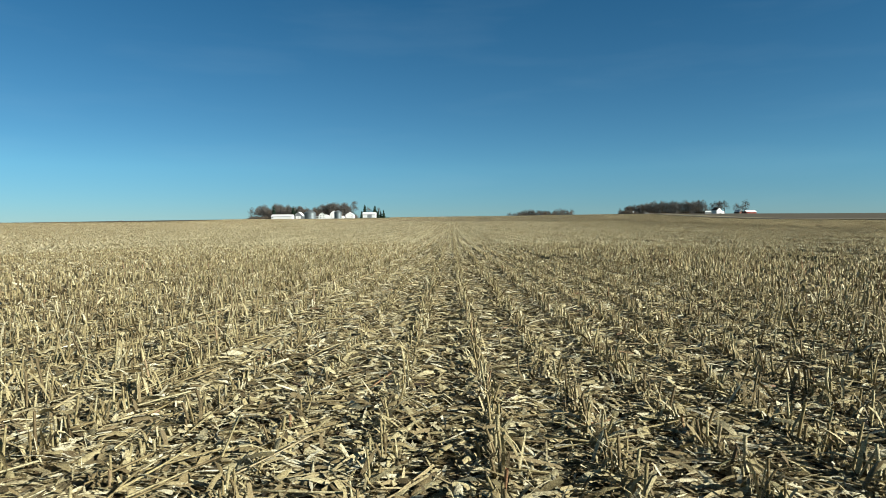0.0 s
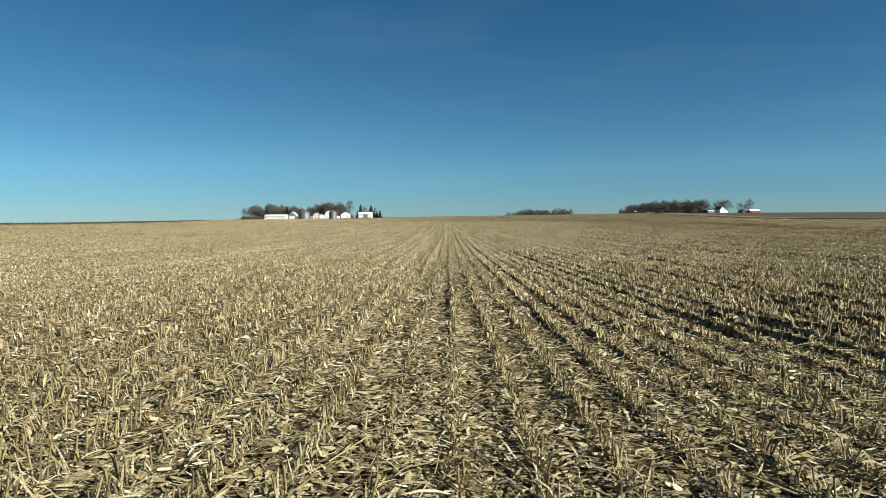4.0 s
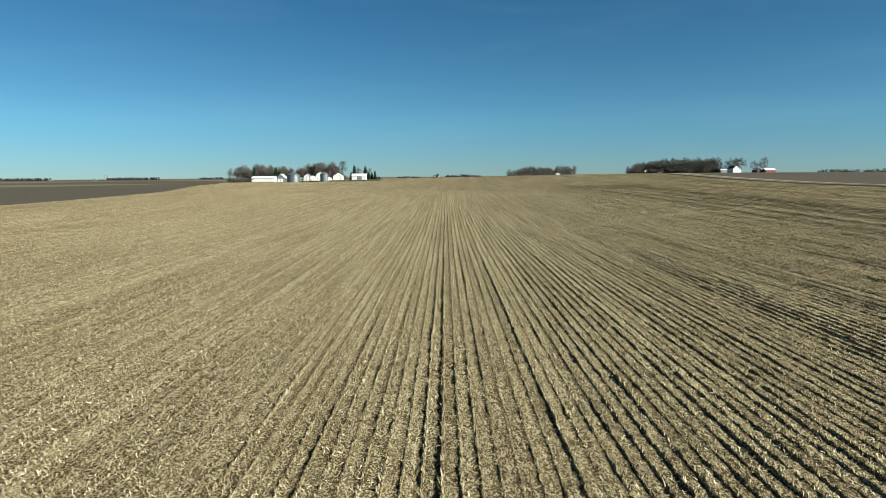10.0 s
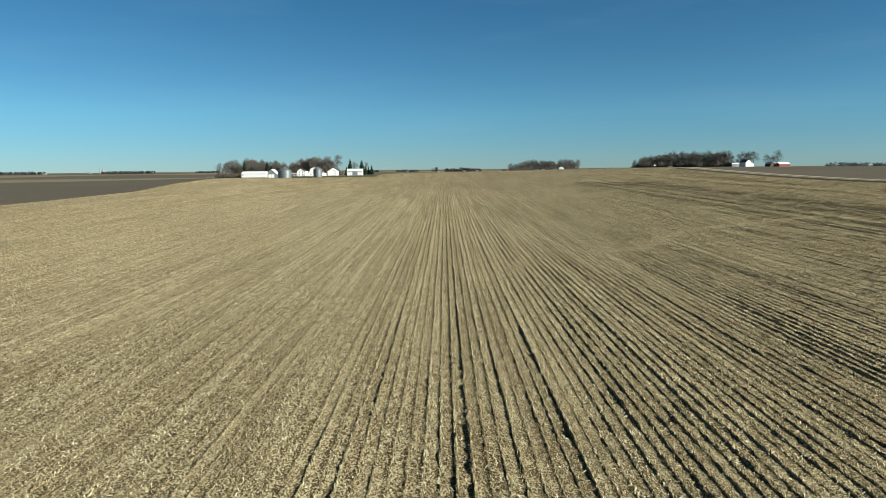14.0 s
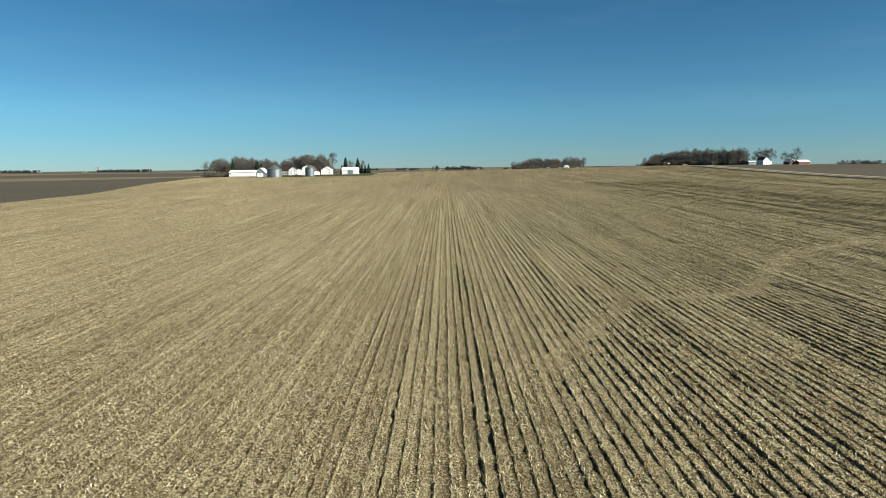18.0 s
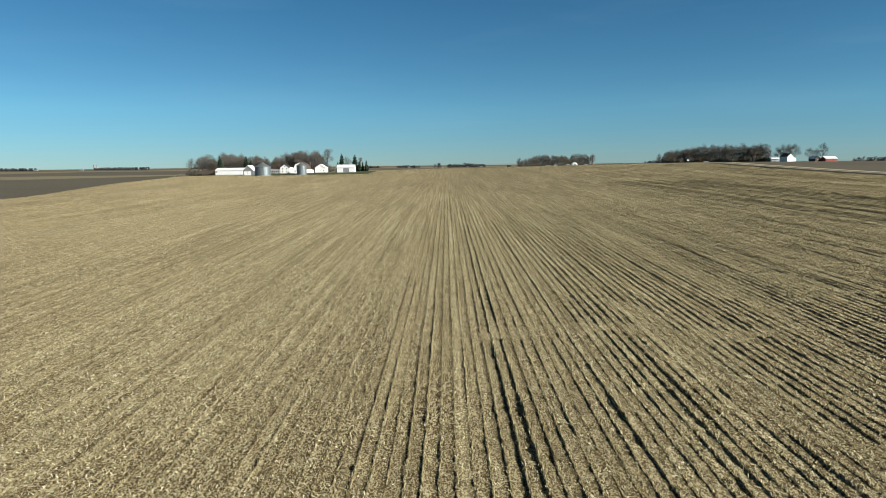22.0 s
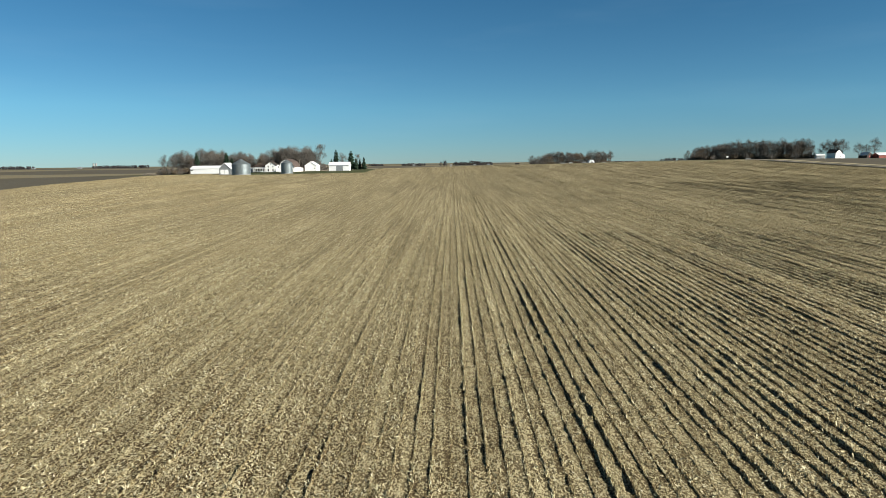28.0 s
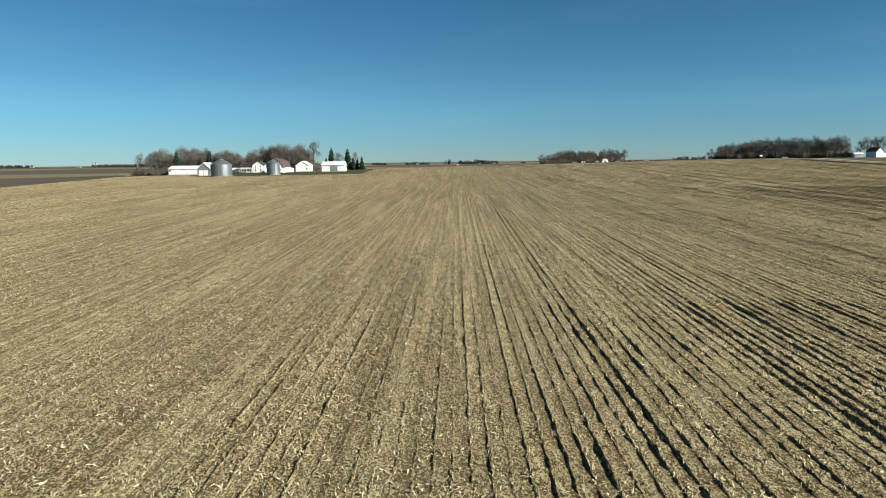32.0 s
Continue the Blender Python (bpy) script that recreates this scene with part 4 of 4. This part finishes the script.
def leaves(P, yaw, length, width, arch, tilt, segs=2, fold=0.0):
    """Many dry leaf strips lying about: arched, twisted ribbons."""
    n = len(P)
    d = np.stack([np.cos(yaw) * np.cos(tilt), np.sin(yaw) * np.cos(tilt), np.sin(tilt)], 1)
    s = np.stack([-np.sin(yaw), np.cos(yaw), rng.normal(0, 0.5, n)], 1)
    s /= np.linalg.norm(s, axis=1)[:, None]
    twist = rng.normal(0, 0.5, n)
    curl = rng.uniform(-0.3, 1.0, n) * fold
    V = []
    for k in range(segs + 1):
        f = k / segs
        c = P + d * ((f - 0.5) * length)[:, None]
        c[:, 2] += arch * length * 4 * f * (1 - f)
        wide = width * (0.4 if k == 0 else (0.1 if k == segs else 0.55)) if segs > 1 else width * 0.8
        t = s.copy()
        t[:, 2] += twist * (f - 0.5)
        keel = [c + np.stack([0 * wide, 0 * wide, wide * curl], 1)] if fold else []
        V += [c + t * wide[:, None]] + keel + [c - t * wide[:, None]]
    if segs == 1:   # far litter: one sliver a leaf
        V = np.stack([V[0], V[1], (V[2] + V[3]) / 2], 1)
        return V.reshape(-1, 3), np.arange(3 * n).reshape(-1, 3)
    V = np.stack(V, 1)
    a = 3 if fold else 2
    F = [(a * k + j, a * k + j + 1, a * k + a + j + 1, a * k + a + j) for k in range(segs) for j in range(a - 1)]
    F = (np.arange(n)[:, None, None] * (a * (segs + 1)) + np.array(F)[None]).reshape(-1, 4)
    return V.reshape(-1, 3), F


def row_places(x0, x1, y0, y1, gap, keep=0.92):
    """Places of stalks along the rows."""
    k = np.arange(math.ceil(x0 / ROW), math.floor(x1 / ROW) + 1)
    m = int((y1 - y0) / gap)
    X = np.repeat(k * ROW, m)
    Y = np.tile(y0 + np.arange(m) * gap, len(k)) + rng.uniform(-0.4, 0.4, len(k) * m) * gap
    X = from_row(X, Y) + rng.normal(0, 0.025, len(X)) + 0.03 * np.sin(Y * 0.21 + X)
    ok = rng.random(len(X)) < keep
    return X[ok], Y[ok]


TRACKS = [[(13, 232), (13, 206), (19, 195), (30, 197), (40, 212), (49, 225), (70, 238), (96, 254)],
          [(-2, 221), (8, 224), (14, 221), (21, 221)], [(4, 172), (10, 184), (17, 196)]]


def from_tracks(X, Y):
    """Distance to the wheel tracks that cross the rows."""
    best = np.full(np.shape(X), 1e9)
    for line in TRACKS:
        for (ax, ay), (bx, by) in zip(line, line[1:]):
            f = np.clip(((X - ax) * (bx - ax) + (Y - ay) * (by - ay)) / ((bx - ax) ** 2 + (by - ay) ** 2), 0, 1)
            best = np.minimum(best, np.hypot(X - ax - f * (bx - ax), Y - ay - f * (by - ay)))
    return best


ROW_DRIFT = np.random.default_rng(5).random((997, 257))


def drift(k, Y, step, salt=0):
    """A number from 0 to 1 for each row that wanders along the row over that many metres."""
    k = (np.asarray(k).astype(int) + 13 * salt) % 997
    q = (np.asarray(Y, float) + 40) / step
    i = np.floor(q).astype(int)
    f = q - i
    f = f * f * (3 - 2 * f)
    return ROW_DRIFT[k, i % 257] * (1 - f) + ROW_DRIFT[k, (i + 1) % 257] * f


def vigour(X, Y):
    """How tall the stubble stands, row by row and along the rows."""
    k = np.round(to_row(X, Y) / ROW)
    h = np.sin(k * 12.9898) * 43758.5453
    h = h - np.floor(h)
    base = np.where(h < 0.14, 0.6, 0.85 + 0.3 * h)
    base = np.where(Y > 60, base, np.where((k > -0.5) & (k < 7.5), 0.9, np.where((k > -2.5) & (k < 0), 0.6, base)))
    band = np.where(to_row(X, Y) < -12, 0.55, 1.0)
    crushed = np.where(from_tracks(X, Y) < 1.3 + 0.5 * np.sin(X * 1.3 + Y * 0.7), 0.28, 1.0)
    return crushed * base * band * (0.7 + 0.35 * drift(k, Y, 6.0) + 0.25 * drift(k, Y, 1.3, 1))


def unlike(X, Y):
    """No two rows were heaped alike by the machine: a factor for each row, drifting along it."""
    k = np.round(to_row(X, Y) / ROW)
    h = np.sin(k * 78.233) * 9631.7
    h = h - np.floor(h)
    bold = np.where(h > 0.55, 0.40 + 0.75 * h, 0.30 + 0.6 * h)
    return bold * (0.75 + 0.4 * drift(k, Y, 30.0, 4)) + 0.9 * drift(k, Y, 9.0, 2) * drift(k, Y, 1.4, 3)


def away(X, Y):
    """How near the flight ever comes to a place, once it is high."""
    return np.maximum(np.maximum(28.0, np.abs(X + 3) * 1.35), Y - 268)


def tufts(P, yaw, height, wide, lean):
    """Many upright torn sheaths, one pointed sliver each."""
    n = len(P)
    side = np.stack([np.cos(yaw), np.sin(yaw), 0 * yaw], 1) * (wide / 2)[:, None]
    tip = P + np.stack([rng.normal(0, lean, n) * height, rng.normal(0, lean, n) * height, height], 1)
    V = np.stack([P - side, P + side, tip + side * 0.25 * rng.normal(0, 1, n)[:, None]], 1)
    return V.reshape(-1, 3), np.arange(3 * n).reshape(-1, 3)


def upright(n, lean, along=-0.08):
    a = np.stack([rng.normal(0, lean, n), rng.normal(along, lean, n), np.ones(n)], 1)
    return a / np.linalg.norm(a, axis=1)[:, None]


def on_land(X, Y, dz=0.0):
    return np.stack([X, Y, land(X, Y) + dz], 1)


def inside(X, Y, x0, x1, y0, y1):
    return (X > x0) & (X < x1) & (Y > y0) & (Y < y1)


def low_view(X, Y):
    """The fan of ground before the start of the flight."""
    return np.abs(X + 0.4) < 1.6 + 0.75 * Y


stubble = thing("corn_stubble", "cut maize stalks standing in long straight rows", "stubble", pose(0, 0, 0), kind="stuff")
litter = thing("corn_residue", "pale dry maize leaves and husks strewn between rows", "residue", pose(0, 0, 0), kind="stuff")


def grow(name, parent, VF, mat, label=""):
    ob = new(name, mesh_from(name, *VF, (M[mat],)))
    ob.parent = parent
    tagged(ob, label, kind="stuff")
    return ob


NEAR = (-8.5, 7.8, 2.0, 31.0)
MID = (-23.0, 21.0, -4.0, 66.0)
WIDE = (-120.0, 122.0, -4.0, 500.0)


def build_stubble():
    # nearest: round stems with torn sheaths
    X, Y = row_places(NEAR[0], NEAR[1], NEAR[2], NEAR[3], 0.12)
    ok = low_view(X, Y)
    X, Y = X[ok], Y[ok]
    n = len(X)
    L = rng.uniform(0.16, 0.40, n) * vigour(X, Y)
    ax = upright(n, 0.15)
    P = on_land(X, Y, -0.03)
    grow("stalks", stubble, prisms(P, ax, L, rng.uniform(0.009, 0.014, n), rng.uniform(0.007, 0.012, n), 5, 0.06), "stalk", "close round straw-coloured stems")
    for k in range(7):
        pick = rng.random(n) < 0.9
        m = pick.sum()
        yaw = rng.uniform(0, math.tau, m)
        Q = P[pick] + ax[pick] * (L[pick] * rng.uniform(0.3, 0.65, m))[:, None]
        Q += np.stack([rng.normal(0, 0.055, m), rng.normal(0, 0.06, m), -L[pick] * rng.uniform(0, 0.3, m)], 1)
        grow("sheaths", stubble, leaves(Q, yaw, L[pick] * rng.uniform(0.5, 1.15, m), rng.uniform(0.008, 0.030, m), rng.uniform(0, 0.28, m), rng.uniform(0.4, 1.45, m) * rng.choice([-1, 1], m), 3, 0.6), "leaf", "torn leaf sheaths on the stems")
    X, Y = row_places(-0.9, NEAR[1], NEAR[2], NEAR[3], 0.10)
    ok = low_view(X, Y)
    X, Y = X[ok], Y[ok]
    n = len(X)
    Q = on_land(X + rng.normal(0, 0.05, n), Y, 0.03) + np.stack([0 * X, 0 * X, rng.uniform(0.0, 0.12, n) * vigour(X, Y)], 1)
    grow("sheaths", stubble, leaves(Q, rng.choice([0.2, math.pi - 0.2], n) + rng.normal(0, 0.6, n), rng.uniform(0.14, 0.34, n), rng.uniform(0.014, 0.04, n), rng.uniform(0, 0.2, n), rng.uniform(-1.1, 0.9, n), 3, 0.6), "leaf", "broken leaves heaped on the close rows")
    # round about
    X, Y = row_places(MID[0], MID[1], MID[2], MID[3], 0.15)
    out = ~inside(X, Y, *NEAR) & (rng.random(len(X)) < (MID[3] - Y) / 26)
    X, Y = X[out], Y[out]
    n = len(X)
    grow("stalks", stubble, prisms(on_land(X, Y, -0.03), upright(n, 0.16), rng.uniform(0.16, 0.38, n) * vigour(X, Y), rng.uniform(0.014, 0.026, n), rng.uniform(0.009, 0.016, n), 3), "stalk")
    P = on_land(X, Y)
    for k in range(3):
        m = n
        Q = P + np.stack([rng.normal(0, 0.05, m), rng.normal(0, 0.06, m), rng.uniform(0.04, 0.13, m)], 1)
        grow("sheaths", stubble, leaves(Q, rng.uniform(0, math.tau, m), rng.uniform(0.1, 0.28, m) * vigour(X, Y), rng.uniform(0.02, 0.055, m), 0 * X, rng.uniform(0.75, 1.5, m) * rng.choice([-1, 1], m), 1), "leaf")
    # over the rest of the field, sparser and stouter away from the flight
    X, Y = row_places(WIDE[0], WIDE[1], WIDE[2], WIDE[3], 0.24)
    d = away(X, Y) / 28
    ok = rng.random(len(X)) < d ** -1.25 * np.clip((8.5 - d) / 5, 0, 1) * np.where(inside(X, Y, *MID), np.clip((Y - 38) / 24, 0, 1), 1)
    X, Y, d = X[ok], Y[ok], d[ok]
    n = len(X)
    grow("stalks", stubble, spikes(on_land(X, Y, -0.03), upright(n, 0.22), rng.uniform(0.12, 0.36, n) * vigour(X, Y) * d ** -0.3, rng.uniform(0.018, 0.038, n) * d ** 0.3), "stalk")
    X, Y = row_places(WIDE[0], WIDE[1], WIDE[2], WIDE[3], 0.055)
    d = away(X, Y) / 28
    ok = rng.random(len(X)) < d ** -1.3 * np.clip((8.5 - d) / 5, 0, 1) * np.clip(0.45 + 0.5 * unlike(X, Y), 0, 1) * np.where(inside(X, Y, *MID), np.clip((Y - 30) / 20, 0, 1), 1)
    X, Y, d = X[ok], Y[ok], d[ok]
    n = len(X)
    high = rng.uniform(0.08, 0.30, n) * vigour(X, Y) * (0.4 + 0.6 * unlike(X, Y)) * d ** -0.3
    grow("sheaths", stubble, tufts(on_land(X + rng.normal(0, 0.012, n), Y, -0.02), rng.uniform(0, math.pi, n), high, rng.uniform(0.04, 0.12, n) * d ** 0.35, 0.22), "litter", "torn sheaths along the far rows")
    # the litter and crowns heaped along every row, coarser away from the flight
    core, side, beyond = (-22.0, 18.0, 28.0, 330.0), (-62.0, 58.0, -4.0, 340.0), (-62.0, 58.0, 340.0, FIELD_END - 4)
    ridges(*core, 0.42, (0.05, 0.14), [])
    ridges(*side, 0.9, (0.06, 0.135), [core, (MID[0], MID[1], -10.0, 31.0)])
    ridges(*WIDE, 1.7, (0.07, 0.115), [side, beyond])
    ridges(*beyond, 2.2, (0.045, 0.085), [])
    ridges(FIELD_L - 66, FIELD_R - 0.5, -12.0, FIELD_END - 4, 8.0, (0.045, 0.07), [WIDE, beyond])


def ridges(x0, x1, y0, y1, step, high, holes):
    k = np.arange(math.ceil(x0 / ROW), math.floor(x1 / ROW) + 1)
    ys = np.arange(y0, y1, step)
    XX, YY = np.meshgrid(k * ROW, ys, indexing="ij")
    YY = YY + rng.uniform(-0.3, 0.3, XX.shape) * step
    UU = np.broadcast_to(XX, YY.shape).ravel()
    XX = from_row(XX, YY) + rng.normal(0, 0.03, XX.shape)
    Z = land(XX, YY)
    top = Z + rng.uniform(*high, XX.shape) * (0.1 + 0.9 * vigour(XX, YY)) * unlike(XX, YY)
    V = np.stack([np.stack([XX - 0.09, YY, Z - 0.03], -1), np.stack([XX + rng.normal(0, 0.035, XX.shape), YY, top], -1), np.stack([XX + 0.10, YY, Z - 0.03], -1)], 2)
    a, b = len(k), len(ys)
    i = (np.arange(a)[:, None] * b + np.arange(b - 1)).ravel()
    u, i = UU[i], i * 3
    c = V.reshape(-1, 3)[i]
    swing = np.clip(c[:, 1] - 390, 0, 310) * 0.22
    free = (c[:, 0] > FIELD_L - swing) & ~((c[:, 0] < -136) & (c[:, 1] > 682)) & ~inside(c[:, 0], c[:, 1], -136, YARD[2] + 1, YARD[1] - 8, YARD[3] + 6)
    for h in holes:
        free &= ~inside(u, c[:, 1], h[0], h[1], h[2] - step, h[3] - step / 2)
    i = i[free]
    F = np.concatenate([np.stack([i, i + 1, i + 4, i + 3], 1), np.stack([i + 1, i + 2, i + 5, i + 4], 1)])
    grow("stubble_rows", stubble, (V.reshape(-1, 3), F), "ridge", "low ridges of stubble along the rows")


def strew(box4, per_m2, long, wide, hole=None, segs=2, lift=0.015, fade=0.0, tip=0.3, fold=0.0):
    """Leaf litter over a rectangle, thinning out over its last metres if fade is given."""
    x0, x1, y0, y1 = box4
    n = int((x1 - x0) * (y1 - y0) * per_m2)
    X, Y = rng.uniform(x0, x1, n), rng.uniform(y0, y1, n)
    ok = low_view(X, Y)
    X, Y = X[ok], Y[ok]
    if hole:
        ok = ~inside(X, Y, *hole)
        X, Y = X[ok], Y[ok]
    if fade:
        edge = np.minimum(np.minimum(X - x0, x1 - X), y1 - Y)
        ok = rng.random(len(X)) < edge / fade
        X, Y = X[ok], Y[ok]
    n = len(X)
    L = rng.uniform(*long, n)
    P = on_land(X, Y, lift) + np.stack([0 * X, 0 * X, rng.uniform(0, 0.025, n)], 1)
    yaw = np.where((X < -0.9) & (X > -5), 0.75, 0.0) + rng.normal(0, 1.0, n) + rng.choice([0, math.pi], n)
    return leaves(P, yaw, L, rng.uniform(*wide, n), rng.uniform(-0.02, 0.08, n), rng.normal(0, tip, n), segs, fold)


def bestrew(box4, per_m2, long, wide, tip=0.62):
    """Slivers of leaf over the whole field, fewer and larger away from the flight."""
    x0, x1, y0, y1 = box4
    n = int((x1 - x0) * (y1 - y0) * per_m2)
    X, Y = rng.uniform(x0, x1, n), rng.uniform(y0, y1, n)
    d = away(X, Y) / 28
    ok = rng.random(n) < np.where(X > 2, d ** -1.35, 0.85 * d ** -1.55) * np.clip((6.0 - d) / 3.5, 0, 1) * np.where(Y < 36, 0.4, 1) * np.where(inside(X, Y, -26, 24, -9, 58), np.clip((Y - 34) / 24, 0, 1), 1)
    # litter thinned off each row's shaded side; bare soil there deepens the shade
    u = to_row(X, Y)
    off = (u + 0.5 * ROW) % ROW - 0.5 * ROW
    ok &= ~((off > -0.30) & (off < -0.05) & (u > -12) & (rng.random(n) < 0.9))
    # some strips between the rows carry far more litter than others
    strip = np.floor(u / ROW)
    h = np.sin(strip * 39.425) * 7351.3
    ok &= rng.random(n) < np.clip(0.45 + 0.4 * (h - np.floor(h)) + 0.35 * drift(strip, Y, 45.0, 6), 0.5, 1)
    X, Y, d = X[ok], Y[ok], d[ok]
    n, grown = len(X), d ** 0.3
    P = on_land(X, Y, 0.02) + np.stack([0 * X, 0 * X, rng.uniform(0, 0.07, n)], 1)
    return leaves(P, rng.uniform(0, math.tau, n), rng.uniform(*long, n) * grown, rng.uniform(*wide, n) * grown, 0 * X, rng.normal(0, tip, n), 1)


def fallen(box4, per_m2, long):
    """Cut stalks that lie on the litter."""
    x0, x1, y0, y1 = box4
    n = int((x1 - x0) * (y1 - y0) * per_m2)
    X, Y = rng.uniform(x0, x1, n), rng.uniform(y0, y1, n)
    yaw = np.where((X < -0.9) & (X > -5), rng.normal(0.9, 0.4, n), rng.uniform(0, math.tau, n))
    ax = np.stack([np.cos(yaw), np.sin(yaw), np.abs(rng.normal(0.02, 0.12, n))], 1)
    return prisms(on_land(X, Y, 0.05), ax / np.linalg.norm(ax, axis=1)[:, None], rng.uniform(*long, n), rng.uniform(0.006, 0.012, n), rng.uniform(0.004, 0.009, n), 4, 0.05)


build_stubble()
grow("leaves", litter, strew((-9, 8, 2.4, 32.0), 170, (0.06, 0.26), (0.010, 0.036), None, 2, 0.015, 2, 0.2), "chaff", "close litter of leaf strips")
grow("leaves", litter, strew((-9, 8, 2.4, 32.0), 26, (0.2, 0.55), (0.006, 0.024), None, 3, 0.03, 2, 0.2), "chaff", "long shredded leaf ribbons")
grow("leaves", litter, strew((-9, 8, 2.4, 32.0), 70, (0.08, 0.24), (0.02, 0.066), None, 2, 0.02, 2, 0.28, 1.0), "leaf", "brown husks on the litter")
grow("leaves", litter, strew((-7, 6.5, 2.4, 24.0), 150, (0.03, 0.11), (0.006, 0.022), None, 1, 0.012, 2, 0.5), "chaff", "chopped bits of leaf")
grow("leaves", litter, strew((-30, 27, 2.0, 60.0), 38, (0.12, 0.34), (0.016, 0.046), NEAR, 1, 0.02, 14, 0.3), "chaff")
grow("leaves", litter, bestrew((-120, 122, -4.0, 480.0), 78, (0.10, 0.31), (0.014, 0.046)), "litter", "pale leaf litter over the whole field")
grow("stalks", litter, fallen((-8, 7.5, 2.4, 31.0), 3.2, (0.2, 0.7)), "stalk", "fallen stalks on the litter")


def single_pieces():
    """Stalks and husks close under the low part of the flight, each a piece of its own."""
    pick = random.Random(3)
    stems, husks = [], []
    for i in range(10):
        n1 = np.ones(1)
        stems.append(mesh_from("stalk", *prisms(np.zeros((1, 3)), upright(1, 0.12), n1 * pick.uniform(0.18, 0.36), n1 * 0.010, n1 * 0.007, 5, 0.06), (M["stalk"],)))
        husks.append(mesh_from("husk", *leaves(np.zeros((1, 3)), np.zeros(1), n1 * pick.uniform(0.16, 0.3), n1 * pick.uniform(0.03, 0.055), n1 * 0.12, n1 * 0.1, 4, 0.8), (M["chaff"],)))
    for i in range(220):
        y = pick.uniform(3.2, 22)
        x = from_row(ROW * pick.randint(-6, 6), y) + pick.gauss(0, 0.03)
        ob = new("stalk", pick.choice(stems))
        ob.parent, ob.matrix_basis = stubble, pose(x, y, land(x, y) - 0.03, 0, 0, pick.uniform(0, 360))
    for i in range(160):
        x, y = pick.uniform(-5.5, 5.5), pick.uniform(3.2, 22)
        ob = new("husk", pick.choice(husks))
        ob.parent, ob.matrix_basis = litter, pose(x, y, land(x, y) + 0.05, pick.gauss(0, 12), pick.gauss(0, 12), pick.uniform(0, 360))


single_pieces()


def soil_and_cobs():
    """Clods of damp earth and bare cobs that the harvest left between the near rows."""
    pick = random.Random(23)
    lumps, cobs = [], []
    for i in range(6):
        bm = bmesh.new()
        bmesh.ops.create_icosphere(bm, subdivisions=2, radius=1.0)
        for v in bm.verts:
            v.co *= pick.uniform(0.72, 1.15)
            v.co.z *= 0.55
        me = bpy.data.meshes.new("clod")
        bm.to_mesh(me)
        bm.free()
        me.materials.append(M["clod"])
        lumps.append(me)
    for i in range(3):
        bm = lathe(bmesh.new(), [(0.0, -0.085), (0.010, -0.083), (0.014, -0.05), (0.0145, 0.0), (0.012, 0.05), (0.007, 0.085), (0.0, 0.09)], 8)
        for v in bm.verts:
            v.co.x, v.co.y = v.co.x * pick.uniform(0.9, 1.1), v.co.y * pick.uniform(0.9, 1.1)
        me = bpy.data.meshes.new("cob")
        bm.to_mesh(me)
        bm.free()
        me.materials.append(M["cob"])
        cobs.append(me)
    for i in range(70):
        y = pick.uniform(3.2, 24)
        x = from_row(ROW * (pick.randint(-6, 6) + pick.choice((-0.3, 0.35))), y) + pick.gauss(0, 0.1)
        s = pick.choice((0.03, 0.04, 0.055, 0.08))
        ob = tagged(new("clod", pick.choice(lumps)), "small dark clod of damp soil between the rows", "clod", "clods between the rows")
        ob.matrix_basis = pose(x, y, land(x, y) + s * 0.25, 0, 0, pick.uniform(0, 360)) @ Matrix.Diagonal((s * 1.3, s, s, 1))
    for i in range(40):
        x, y = pick.uniform(-5, 5), pick.uniform(3.2, 22)
        ob = tagged(new("cob", pick.choice(cobs)), "bare reddish maize cob lying on the litter", "maize cob", "cobs on the ground")
        ob.matrix_basis = pose(x, y, land(x, y) + 0.045, 90, 0, pick.uniform(0, 360))


soil_and_cobs()
